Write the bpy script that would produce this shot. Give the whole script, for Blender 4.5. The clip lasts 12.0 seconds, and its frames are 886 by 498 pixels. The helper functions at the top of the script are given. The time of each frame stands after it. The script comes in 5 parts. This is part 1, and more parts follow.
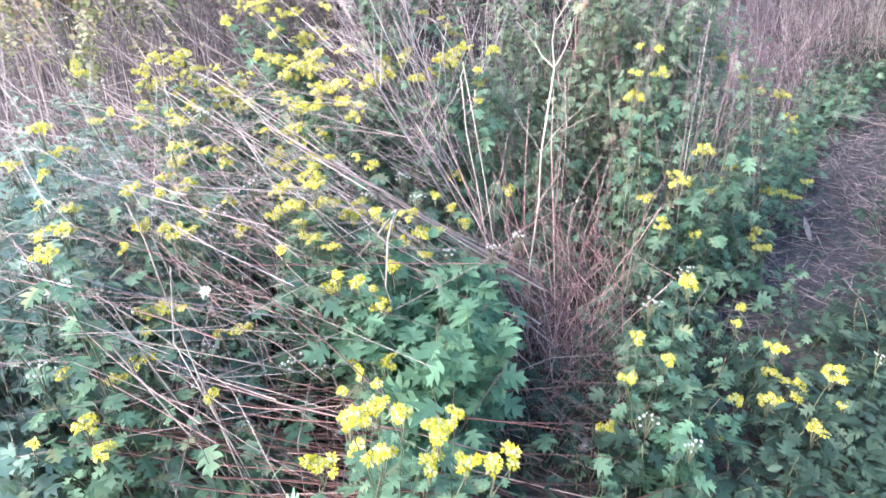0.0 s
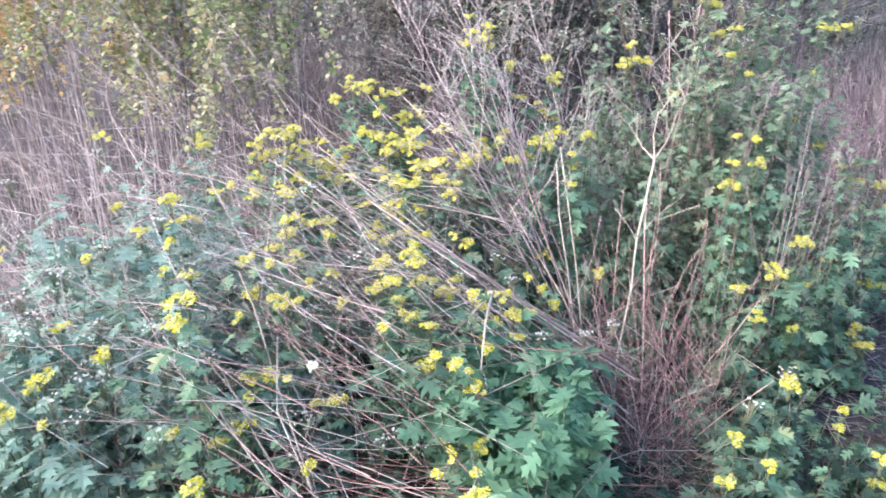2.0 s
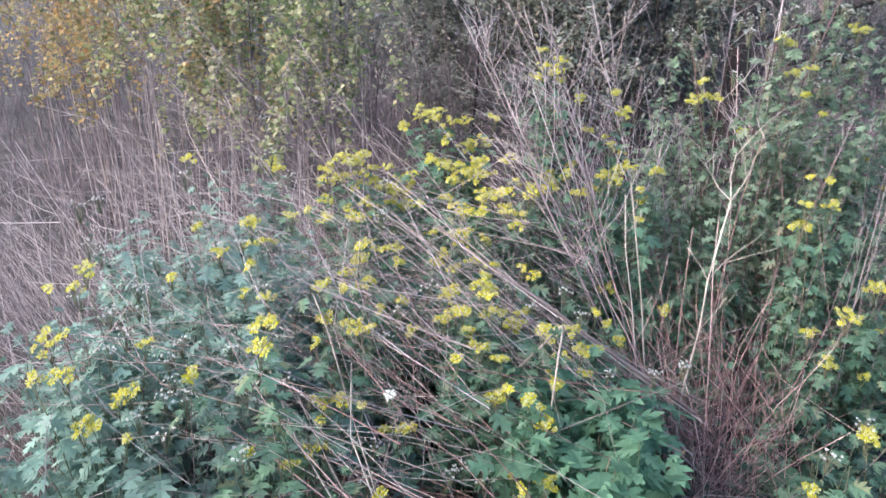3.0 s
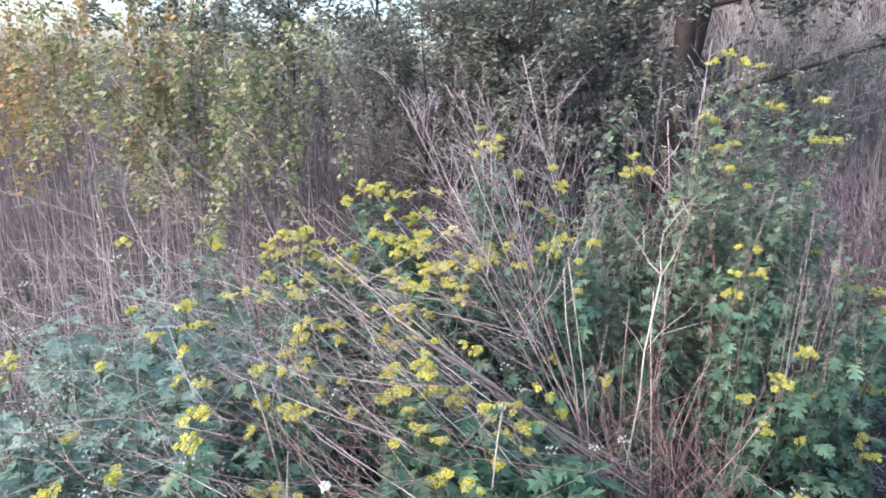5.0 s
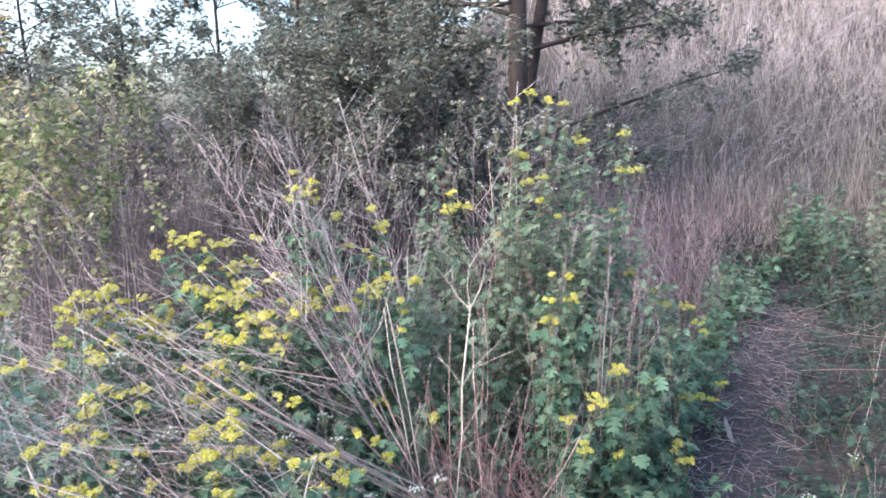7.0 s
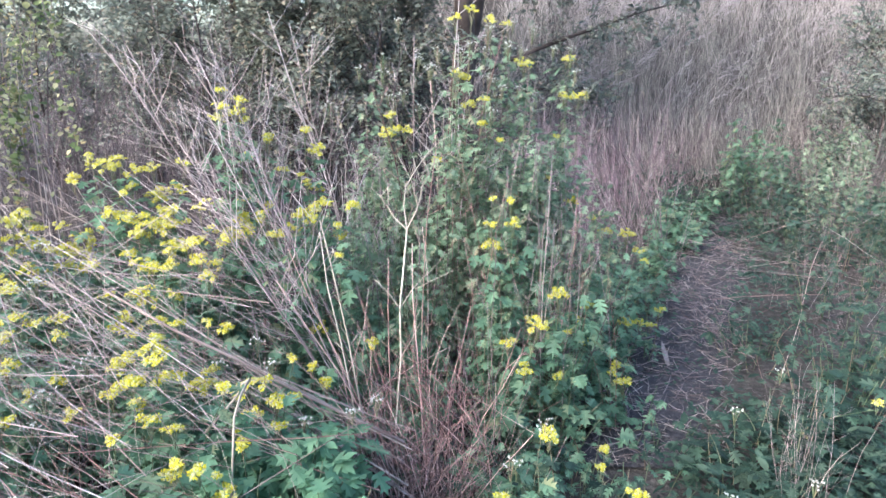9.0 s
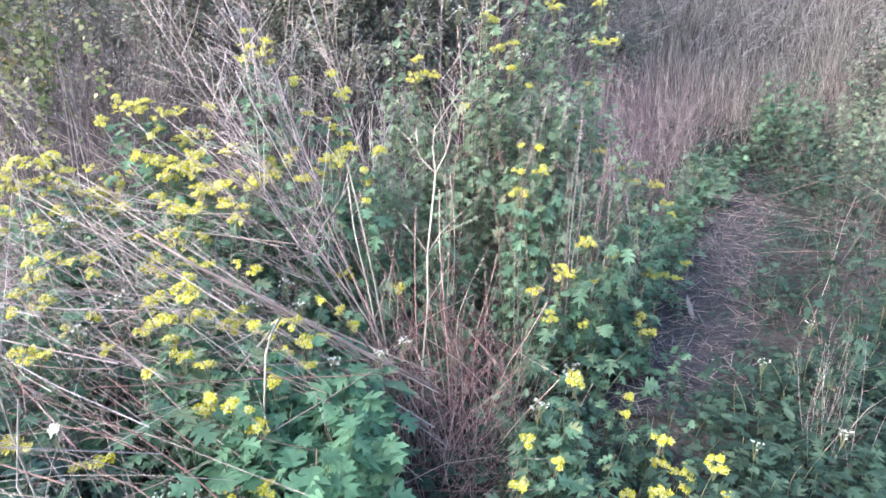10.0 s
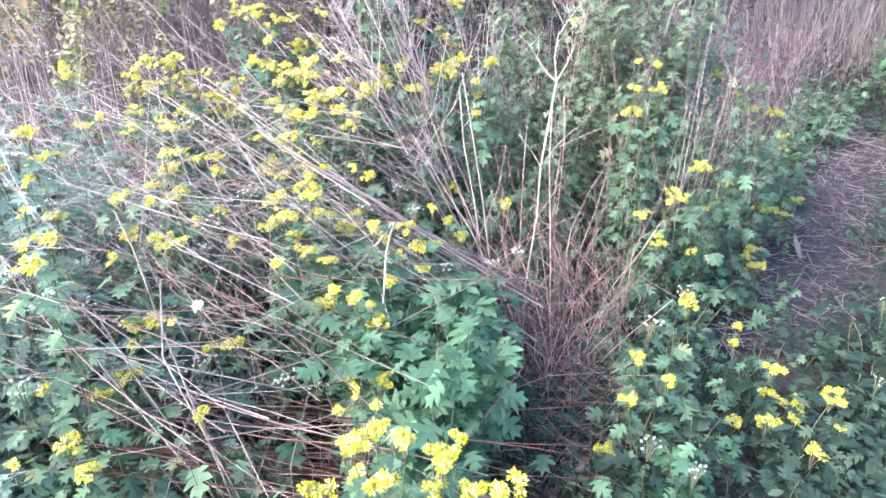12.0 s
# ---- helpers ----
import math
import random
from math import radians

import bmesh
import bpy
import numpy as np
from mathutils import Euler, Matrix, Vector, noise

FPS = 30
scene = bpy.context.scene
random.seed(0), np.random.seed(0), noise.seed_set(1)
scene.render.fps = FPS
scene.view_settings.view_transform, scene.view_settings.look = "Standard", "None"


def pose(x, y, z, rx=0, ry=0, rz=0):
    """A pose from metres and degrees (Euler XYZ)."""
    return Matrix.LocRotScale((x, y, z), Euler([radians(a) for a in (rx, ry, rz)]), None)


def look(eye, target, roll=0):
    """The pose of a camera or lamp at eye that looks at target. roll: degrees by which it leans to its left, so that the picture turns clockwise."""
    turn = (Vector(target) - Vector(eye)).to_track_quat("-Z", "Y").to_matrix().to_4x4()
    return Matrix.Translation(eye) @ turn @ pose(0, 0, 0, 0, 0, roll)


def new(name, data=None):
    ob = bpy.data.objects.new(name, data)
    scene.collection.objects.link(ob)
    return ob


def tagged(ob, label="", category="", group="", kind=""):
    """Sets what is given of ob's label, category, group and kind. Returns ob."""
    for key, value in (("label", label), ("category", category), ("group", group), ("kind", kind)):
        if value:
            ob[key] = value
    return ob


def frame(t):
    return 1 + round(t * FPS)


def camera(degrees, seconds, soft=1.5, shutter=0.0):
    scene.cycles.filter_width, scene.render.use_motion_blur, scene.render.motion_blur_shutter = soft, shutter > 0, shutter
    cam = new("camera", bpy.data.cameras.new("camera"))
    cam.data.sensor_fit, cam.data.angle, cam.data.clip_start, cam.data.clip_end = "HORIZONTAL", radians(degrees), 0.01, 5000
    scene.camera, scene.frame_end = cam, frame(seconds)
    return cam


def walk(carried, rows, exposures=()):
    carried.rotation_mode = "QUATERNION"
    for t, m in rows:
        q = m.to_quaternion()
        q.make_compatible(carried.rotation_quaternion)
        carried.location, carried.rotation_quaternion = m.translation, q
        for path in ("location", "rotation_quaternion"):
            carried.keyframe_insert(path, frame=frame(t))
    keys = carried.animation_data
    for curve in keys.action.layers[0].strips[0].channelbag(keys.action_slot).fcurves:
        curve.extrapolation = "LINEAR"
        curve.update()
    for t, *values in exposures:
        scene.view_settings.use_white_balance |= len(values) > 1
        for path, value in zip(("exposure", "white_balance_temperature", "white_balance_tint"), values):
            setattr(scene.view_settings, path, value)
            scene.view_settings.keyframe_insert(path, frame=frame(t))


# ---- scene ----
cam = camera(68.4, 12.0, soft=1.55, shutter=0.35)
PATH = [
    (0, (0.044, 0.086, 1.128), (-0.281, 1.85, 0.243), -0.2),
    (0.5, (0.044, 0.08, 1.15), (-0.346, 1.865, 0.337), 0.1),
    (1, (0.037, 0.081, 1.157), (-0.381, 1.869, 0.364), 0.3),
    (1.5, (0.017, 0.085, 1.179), (-0.433, 1.883, 0.428), 0.3),
    (2, (-0.03, 0.064, 1.19), (-0.557, 1.852, 0.465), 0.6),
    (2.5, (-0.083, 0.042, 1.204), (-0.685, 1.81, 0.489), 1.1),
    (3, (-0.115, 0.034, 1.223), (-0.747, 1.807, 0.546), 1.9),
    (3.2, (-0.118, 0.035, 1.232), (-0.758, 1.815, 0.581), 2.2),
    (4.8, (-0.086, 0.047, 1.282), (-0.642, 1.895, 0.759), 1.9),
    (5, (-0.074, 0.053, 1.282), (-0.607, 1.912, 0.771), 1.9),
    (5.5, (-0.037, 0.066, 1.282), (-0.495, 1.947, 0.781), 1.7),
    (6, (0.004, 0.078, 1.285), (-0.374, 1.981, 0.8), 1.3),
    (6.5, (0.048, 0.099, 1.295), (-0.206, 2.036, 0.866), 1.0),
    (7, (0.087, 0.102, 1.298), (-0.083, 2.055, 0.904), 0.5),
    (7.2, (0.1, 0.098, 1.298), (-0.028, 2.057, 0.917), 0.5),
    (8.8, (0.12, 0.141, 1.237), (0.114, 2.069, 0.707), 1.2),
    (9, (0.121, 0.141, 1.229), (0.105, 2.061, 0.669), 1.1),
    (9.5, (0.114, 0.142, 1.216), (0.083, 2.045, 0.6), 1.3),
    (10, (0.1, 0.141, 1.193), (0.028, 2.02, 0.51), 1.2),
    (10.5, (0.079, 0.14, 1.17), (-0.046, 1.991, 0.423), 1.4),
    (11, (0.055, 0.134, 1.148), (-0.137, 1.953, 0.338), 1.3),
    (11.5, (0.028, 0.123, 1.14), (-0.208, 1.926, 0.307), 1.7),
    (12, (0.004, 0.115, 1.128), (-0.271, 1.898, 0.264), 1.5),
]
walk(cam, [(t, look(eye, target, roll)) for t, eye, target, roll in PATH], [(0, 3.05, 5900, 10), (1, 2.87, 5900, 10), (2, 2.84, 5900, 10), (3, 2.34, 5900, 9), (5, 2.30, 5900, 10), (6.8, 2.48, 5900, 10), (9, 2.73, 5900, 4), (11, 3.00, 5900, 8), (12, 3.15, 5900, 10)])


# ---- light ----
SUN_EL, SUN_AZ = radians(32), radians(-125)
world = bpy.data.worlds.new("evening_sky")
scene.world = world
world.use_nodes = True
wn = world.node_tree
sky = wn.nodes.new("ShaderNodeTexSky")
sky.sky_type = "NISHITA"
sky.sun_disc = False
sky.sun_elevation, sky.sun_rotation = SUN_EL, SUN_AZ
sky.air_density, sky.dust_density, sky.ozone_density = 1.0, 4.5, 1.8
wn.nodes["Background"].inputs["Strength"].default_value = 0.15
wn.links.new(sky.outputs[0], wn.nodes["Background"].inputs[0])
lamp = bpy.data.lights.new("sun", "SUN")
lamp.energy, lamp.angle, lamp.color = 0.4, radians(40), (1.0, 0.99, 0.95)
sun = new("sun", lamp)
sun_from = Vector((math.sin(SUN_AZ) * math.cos(SUN_EL), math.cos(SUN_AZ) * math.cos(SUN_EL), math.sin(SUN_EL)))
sun.matrix_world = look(sun_from * 30, (0, 0, 0))


# ---- materials ----
def shader(name):
    m = bpy.data.materials.new(name)
    m.use_nodes = True
    t = m.node_tree
    return m, t, t.nodes["Principled BSDF"], t.links.new


def value(t, a, b, op):
    n = t.nodes.new("ShaderNodeMath")
    n.operation = op
    for i, v in enumerate((a, b)):
        if isinstance(v, (int, float)):
            n.inputs[i].default_value = v
        else:
            t.links.new(v, n.inputs[i])
    return n.outputs[0]


def ramp(t, fac, stops):
    n = t.nodes.new("ShaderNodeValToRGB")
    e = n.color_ramp.elements
    while len(e) < len(stops):
        e.new(0.5)
    for el, (p, c) in zip(e, stops):
        el.position, el.color = p, (*c, 1)
    t.links.new(fac, n.inputs[0])
    return n.outputs[0]


def grain(t, scale, detail=4.0, space="Object", rough=0.6):
    n = t.nodes.new("ShaderNodeTexNoise")
    n.inputs["Scale"].default_value, n.inputs["Detail"].default_value, n.inputs["Roughness"].default_value = scale, detail, rough
    c = t.nodes.new("ShaderNodeTexCoord")
    t.links.new(c.outputs[space], n.inputs["Vector"])
    return n.outputs[0]


def piece_random(t):
    """One number per leaf or stalk, whether it is an object of its own or an island of a joined mesh."""
    a = t.nodes.new("ShaderNodeObjectInfo").outputs["Random"]
    b = t.nodes.new("ShaderNodeNewGeometry").outputs["Random Per Island"]
    return value(t, value(t, a, b, "ADD"), 1.0, "FRACT")


def mixed(t, fac, a, b, how="MIX"):
    n = t.nodes.new("ShaderNodeMix")
    n.data_type, n.blend_type = "RGBA", how
    for sock, v in ((n.inputs[0], fac), (n.inputs[6], a), (n.inputs[7], b)):
        if isinstance(v, (int, float)):
            sock.default_value = v
        elif isinstance(v, tuple):
            sock.default_value = (*v, 1)
        else:
            t.links.new(v, sock)
    return n.outputs[2]


def leaf_material(name, stops, spots, through_light=0.42, rough=0.68):
    m, t, p, link = shader(name)
    base = ramp(t, piece_random(t), stops)
    mottle = ramp(t, grain(t, 9.0), [(0.35, (0.55, 0.55, 0.55)), (0.7, (1.15, 1.15, 1.15))])
    col = mixed(t, 1.0, base, mottle, "MULTIPLY")
    worn = ramp(t, grain(t, 3.0, 6.0), [(0.64, (0, 0, 0)), (0.72, (1, 1, 1))])
    col = mixed(t, value(t, worn, 0.5, "MULTIPLY"), col, spots)
    link(col, p.inputs["Base Color"])
    p.inputs["Roughness"].default_value = rough
    p.inputs["Specular IOR Level"].default_value = 0.22
    bump = t.nodes.new("ShaderNodeBump")
    bump.inputs["Strength"].default_value, bump.inputs["Distance"].default_value = 0.35, 0.02
    link(grain(t, 22.0), bump.inputs["Height"])
    link(bump.outputs[0], p.inputs["Normal"])
    tr = t.nodes.new("ShaderNodeBsdfTranslucent")
    link(col, tr.inputs["Color"])
    mix = t.nodes.new("ShaderNodeMixShader")
    mix.inputs[0].default_value = through_light
    link(p.outputs[0], mix.inputs[1])
    link(tr.outputs[0], mix.inputs[2])
    link(mix.outputs[0], t.nodes["Material Output"].inputs["Surface"])
    return m


def stalk_material(name, stops, scale=14.0):
    m, t, p, link = shader(name)
    base = ramp(t, piece_random(t), stops)
    mottle = ramp(t, grain(t, scale, 5.0), [(0.3, (0.5, 0.47, 0.45)), (0.7, (1.2, 1.2, 1.2))])
    link(mixed(t, 1.0, base, mottle, "MULTIPLY"), p.inputs["Base Color"])
    p.inputs["Roughness"].default_value = 0.75
    p.inputs["Specular IOR Level"].default_value = 0.25
    bump = t.nodes.new("ShaderNodeBump")
    bump.inputs["Strength"].default_value, bump.inputs["Distance"].default_value = 0.4, 0.002
    link(grain(t, 60.0), bump.inputs["Height"])
    link(bump.outputs[0], p.inputs["Normal"])
    return m


def earth_material(name, stops, fine, straw, amount):
    m, t, p, link = shader(name)
    col = ramp(t, grain(t, 1.7, 8.0), stops)
    col = mixed(t, 1.0, col, ramp(t, grain(t, fine, 6.0), [(0.3, (0.55, 0.55, 0.55)), (0.72, (1.3, 1.3, 1.3))]), "MULTIPLY")
    bits = ramp(t, grain(t, 38.0, 3.0), [(0.58, (0, 0, 0)), (0.66, (1, 1, 1))])
    col = mixed(t, value(t, bits, amount, "MULTIPLY"), col, straw)
    link(col, p.inputs["Base Color"])
    p.inputs["Roughness"].default_value = 0.95
    p.inputs["Specular IOR Level"].default_value = 0.1
    bump = t.nodes.new("ShaderNodeBump")
    bump.inputs["Strength"].default_value, bump.inputs["Distance"].default_value = 0.9, 0.03
    link(grain(t, 26.0, 8.0), bump.inputs["Height"])
    link(bump.outputs[0], p.inputs["Normal"])
    return m


LEAF = leaf_material("chrysanthemum_leaf", [(0.0, (0.0915, 0.171, 0.104)), (0.5, (0.152, 0.262, 0.171)), (0.88, (0.20, 0.305, 0.20)), (1.0, (0.27, 0.29, 0.16))], (0.17, 0.16, 0.08), 0.5)
DEEP = leaf_material("deep_green_leaf", [(0.0, (0.0713, 0.136, 0.0839)), (0.5, (0.121, 0.209, 0.136)), (0.9, (0.178, 0.27, 0.172)), (1.0, (0.253, 0.265, 0.144))], (0.17, 0.16, 0.08), 0.42)
YOUNG = leaf_material("broad_green_leaf", [(0.0, (0.1, 0.206, 0.125)), (0.6, (0.15, 0.281, 0.181)), (1.0, (0.2, 0.344, 0.213))], (0.14, 0.2, 0.1), 0.58)
# grey-green leaf of the left side, lightened further for the pale glare there
PALE = leaf_material("veiled_grey_green_leaf", [(0.0, (0.154, 0.248, 0.204)), (0.6, (0.226, 0.341, 0.286)), (1.0, (0.308, 0.413, 0.341))], (0.32, 0.34, 0.27), 0.5)
SAGE = leaf_material("sage_green_leaf", [(0.0, (0.14, 0.205, 0.13)), (0.5, (0.21, 0.295, 0.192)), (0.85, (0.285, 0.36, 0.245)), (1.0, (0.345, 0.305, 0.21))], (0.28, 0.24, 0.15), 0.5)
VINE = leaf_material("vine_leaf", [(0.0, (0.10, 0.14, 0.055)), (0.25, (0.19, 0.235, 0.10)), (0.5, (0.33, 0.345, 0.165)), (0.85, (0.50, 0.47, 0.30)), (1.0, (0.43, 0.30, 0.14))], (0.33, 0.26, 0.14), 0.45)
GOLD = leaf_material("turning_vine_leaf", [(0.0, (0.157, 0.172, 0.072)), (0.35, (0.387, 0.333, 0.163)), (0.7, (0.481, 0.343, 0.154)), (1.0, (0.418, 0.232, 0.102))], (0.3, 0.2, 0.1), 0.4)
# dark tree foliage, with haze put into its colour as a lighter grey
TREE = leaf_material("hazed_tree_leaf", [(0.0, (0.10, 0.117, 0.105)), (0.5, (0.18, 0.20, 0.17)), (0.85, (0.27, 0.28, 0.23)), (1.0, (0.32, 0.26, 0.20))], (0.17, 0.15, 0.11), 0.45)
# green of the low weeds, darkened in its colour for deep shade by the path
WEED = leaf_material("shaded_weed_leaf", [(0.0, (0.027, 0.053, 0.039)), (0.6, (0.049, 0.089, 0.065)), (1.0, (0.093, 0.135, 0.095))], (0.12, 0.10, 0.065))
GREEN_STEM = stalk_material("green_stem", [(0.0, (0.07, 0.10, 0.05)), (0.6, (0.11, 0.12, 0.075)), (1.0, (0.17, 0.12, 0.09))])
RED_STALK = stalk_material("red_brown_stalk", [(0.0, (0.085, 0.047, 0.045)), (0.4, (0.195, 0.117, 0.111)), (0.8, (0.325, 0.216, 0.204)), (1.0, (0.450, 0.341, 0.322))])
PINK_STALK = stalk_material("bleached_pinkish_stalk", [(0.0, (0.19, 0.15, 0.158)), (0.6, (0.31, 0.26, 0.27)), (1.0, (0.44, 0.39, 0.395))])
PALE_STALK = stalk_material("bleached_stalk", [(0.0, (0.15, 0.117, 0.112)), (0.55, (0.265, 0.213, 0.202)), (0.9, (0.36, 0.308, 0.29)), (1.0, (0.43, 0.38, 0.355))])
WHITE_STALK = stalk_material("whitened_stalk", [(0.0, (0.23, 0.20, 0.17)), (1.0, (0.39, 0.355, 0.31))])
GRASS = stalk_material("dry_grass", [(0.0, (0.07, 0.050, 0.054)), (0.5, (0.15, 0.114, 0.12)), (0.9, (0.26, 0.213, 0.213)), (1.0, (0.42, 0.365, 0.35))], 5.0)
# dry grass for the distance, paled in its colour to stand for haze
FAR_GRASS = stalk_material("hazy_far_grass", [(0.0, (0.22, 0.185, 0.185)), (0.5, (0.40, 0.345, 0.335)), (0.9, (0.54, 0.485, 0.465)), (1.0, (0.64, 0.59, 0.56))], 5.0)
BRUSH = stalk_material("dead_brush", [(0.0, (0.075, 0.056, 0.061)), (0.5, (0.165, 0.128, 0.138)), (1.0, (0.31, 0.26, 0.265))], 6.0)
# grass of the middle distance, lightened part way to the far haze
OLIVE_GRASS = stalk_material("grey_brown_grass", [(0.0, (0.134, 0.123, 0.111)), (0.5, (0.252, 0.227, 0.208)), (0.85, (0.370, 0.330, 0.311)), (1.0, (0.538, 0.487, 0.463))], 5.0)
PURPLE = stalk_material("purple_brown_stalk", [(0.0, (0.066, 0.042, 0.054)), (0.5, (0.138, 0.092, 0.116)), (0.9, (0.252, 0.182, 0.218)), (1.0, (0.432, 0.331, 0.367))], 6.0)
# darker copy of the dead brush, with the shade of the hollows in its colour
DARK_BRUSH = stalk_material("shaded_dead_brush", [(0.0, (0.037, 0.028, 0.032)), (0.5, (0.08, 0.061, 0.070)), (0.85, (0.135, 0.105, 0.117)), (1.0, (0.24, 0.20, 0.21))], 6.0)
THATCH = stalk_material("rotting_red_straw", [(0.0, (0.05, 0.024, 0.021)), (0.5, (0.12, 0.062, 0.055)), (0.85, (0.21, 0.125, 0.11)), (1.0, (0.34, 0.25, 0.23))])
BARK = stalk_material("bark", [(0.0, (0.03, 0.022, 0.021)), (1.0, (0.055, 0.04, 0.037))], 9.0)
PETAL = leaf_material("yellow_petal", [(0.0, (0.450, 0.396, 0.018)), (0.4, (0.486, 0.450, 0.035)), (0.65, (0.486, 0.473, 0.130)), (0.88, (0.477, 0.473, 0.270)), (1.0, (0.360, 0.288, 0.090))], (0.50, 0.42, 0.05), 0.35, 0.6)
WHITE = leaf_material("white_petal", [(0.0, (0.42, 0.44, 0.40)), (1.0, (0.58, 0.58, 0.55))], (0.6, 0.6, 0.48), 0.25, 0.6)
SOIL = earth_material("soil_with_rotting_straw", [(0.3, (0.034, 0.029, 0.027)), (0.55, (0.06, 0.052, 0.049)), (0.75, (0.095, 0.083, 0.078))], 40.0, (0.15, 0.125, 0.118), 0.5)
TROD = earth_material("trodden_earth", [(0.3, (0.035, 0.032, 0.036)), (0.55, (0.057, 0.052, 0.058)), (0.75, (0.084, 0.076, 0.081))], 55.0, (0.22, 0.18, 0.165), 0.35)
STONE = earth_material("stone", [(0.3, (0.22, 0.2, 0.2)), (0.7, (0.36, 0.33, 0.33))], 60.0, (0.4, 0.38, 0.36), 0.3)


# ---- building blocks ----
class Soup:
    """Joins many small pieces into one mesh."""

    def __init__(self):
        self.v, self.f, self.n = [], [], 0

    def add(self, piece, m=None):
        v, f = piece
        if m is not None:
            a = np.array(m)
            v = v @ a[:3, :3].T + a[:3, 3]
        self.v.append(v)
        n = self.n
        self.f.extend([tuple(i + n for i in q) for q in f])
        self.n += len(v)

    def piece(self):
        return np.concatenate(self.v), self.f

    def mesh(self, name, material, smooth=True):
        me = bpy.data.meshes.new(name)
        me.from_pydata(np.concatenate(self.v).tolist(), [], self.f)
        me.materials.append(material)
        if smooth:
            me.polygons.foreach_set("use_smooth", [True] * len(me.polygons))
        me.update()
        return me


def as_mesh(name, piece, material, smooth=True):
    s = Soup()
    s.add(piece)
    return s.mesh(name, material, smooth)


def child(name, me, parent, m=None, label="", kind=""):
    ob = new(name, me)
    ob.parent = parent
    if m is not None:
        ob.matrix_basis = m
    return tagged(ob, label=label, kind=kind)


def tube(points, r0, r1, sides=4):
    pts = [Vector(p) for p in points]
    n = len(pts)
    v = []
    side = Vector((0.31, 0.87, 0.11))
    for i, p in enumerate(pts):
        d = (pts[min(i + 1, n - 1)] - pts[max(i - 1, 0)]).normalized()
        a = d.cross(side)
        a = a.normalized() if a.length > 1e-4 else d.orthogonal().normalized()
        b = d.cross(a)
        r = r0 + (r1 - r0) * i / (n - 1)
        for k in range(sides):
            w = math.tau * k / sides
            v.append(p + (a * math.cos(w) + b * math.sin(w)) * r)
    f = [(i * sides + k, i * sides + (k + 1) % sides, (i + 1) * sides + (k + 1) % sides, (i + 1) * sides + k) for i in range(n - 1) for k in range(sides)]
    f.append(tuple(range((n - 1) * sides, n * sides)))
    return np.array([tuple(q) for q in v]), f


def blade(half, fold=0.25, droop=0.25, twist=0.0):
    """A leaf along +y from its half outline, rows of (how far along, how wide)."""
    v, f = [], []
    for t, w, ahead in half:
        z = -droop * t * t
        v += [(0, t, z), (w, t + ahead, z + fold * w - droop * ahead * 2 * t + twist * w), (-w, t + ahead, z + fold * w - droop * ahead * 2 * t - twist * w)]
    for i in range(len(half) - 1):
        a, b = 3 * i, 3 * i + 3
        f += [(a, a + 1, b + 1, b), (b, b + 2, a + 2, a)]
    return np.array(v, float), f


def two_halves(points, r, fold, droop):
    """A leaf along +y from the outline of one half; the two halves differ a little."""
    bend, twist = droop * r.uniform(0.5, 1.5), r.uniform(-0.2, 0.2)
    v, f = [], []
    for side in (1, -1):
        n = len(v)
        half = [(0, 0)] + [(x * r.uniform(0.85, 1.15), y + r.uniform(-0.02, 0.02)) for x, y in points] + [(0, 1), (0, 0.72), (0, 0.42)]
        v += [(side * x, y, -bend * (y * y + 0.7 * x * x) + fold * x * 0.5 + side * twist * x) for x, y in half]
        ring = tuple(range(n, n + len(half)))
        f.append(ring if side == 1 else ring[::-1])
    return np.array(v, float), f


def lobed(seed, cut=0.5, wide=1.0, fold=0.2, droop=0.45):
    """A chrysanthemum leaf: two pairs of toothed lobes and a toothed tip."""
    r = random.Random(seed)
    w, s = wide * r.uniform(0.9, 1.1), wide * (1 - cut)
    return two_halves([(0.012, 0.2), (0.2 * w, 0.2), (0.25 * w, 0.27), (0.37 * w, 0.35), (0.24 * w, 0.39), (0.26 * s, 0.42), (0.3 * w, 0.45), (0.36 * w, 0.52), (0.48 * w, 0.62), (0.32 * w, 0.64), (0.3 * s, 0.66),
                       (0.25 * w, 0.71), (0.33 * w, 0.83), (0.19 * w, 0.85), (0.2 * s, 0.86), (0.13 * w, 0.93)], r, fold, droop)


def oval(seed, wide=0.5, fold=0.2, droop=0.2):
    r = random.Random(seed)
    j = lambda: 1 + r.uniform(-0.12, 0.12)
    return blade([(0, 0.015, 0), (0.12, 0.02, 0), (0.3, 0.42 * wide * j(), 0), (0.55, 0.5 * wide * j(), 0), (0.8, 0.3 * wide * j(), 0), (1.0, 0.01, 0)], fold, droop, r.uniform(-0.2, 0.2))


def plain_lobed(seed, wide=1.0, fold=0.2, droop=0.45):
    """A simpler lobed leaf for the inside of a plant."""
    r = random.Random(seed)
    return two_halves([(0.012, 0.2), (0.22 * wide, 0.2), (0.36 * wide, 0.33), (0.09 * wide, 0.37), (0.34 * wide, 0.45), (0.5 * wide, 0.64), (0.1 * wide, 0.6), (0.22 * wide, 0.72), (0.31 * wide, 0.86), (0.1 * wide, 0.84)], r, fold, droop)


def lacy(seed, fold=0.2, droop=0.4):
    """A finely cut leaf with narrow lobes."""
    r = random.Random(seed)
    return two_halves([(0.012, 0.2), (0.2, 0.27), (0.26, 0.36), (0.05, 0.35), (0.3, 0.48), (0.38, 0.6), (0.05, 0.54), (0.25, 0.7), (0.29, 0.83), (0.05, 0.76)], r, fold, droop)


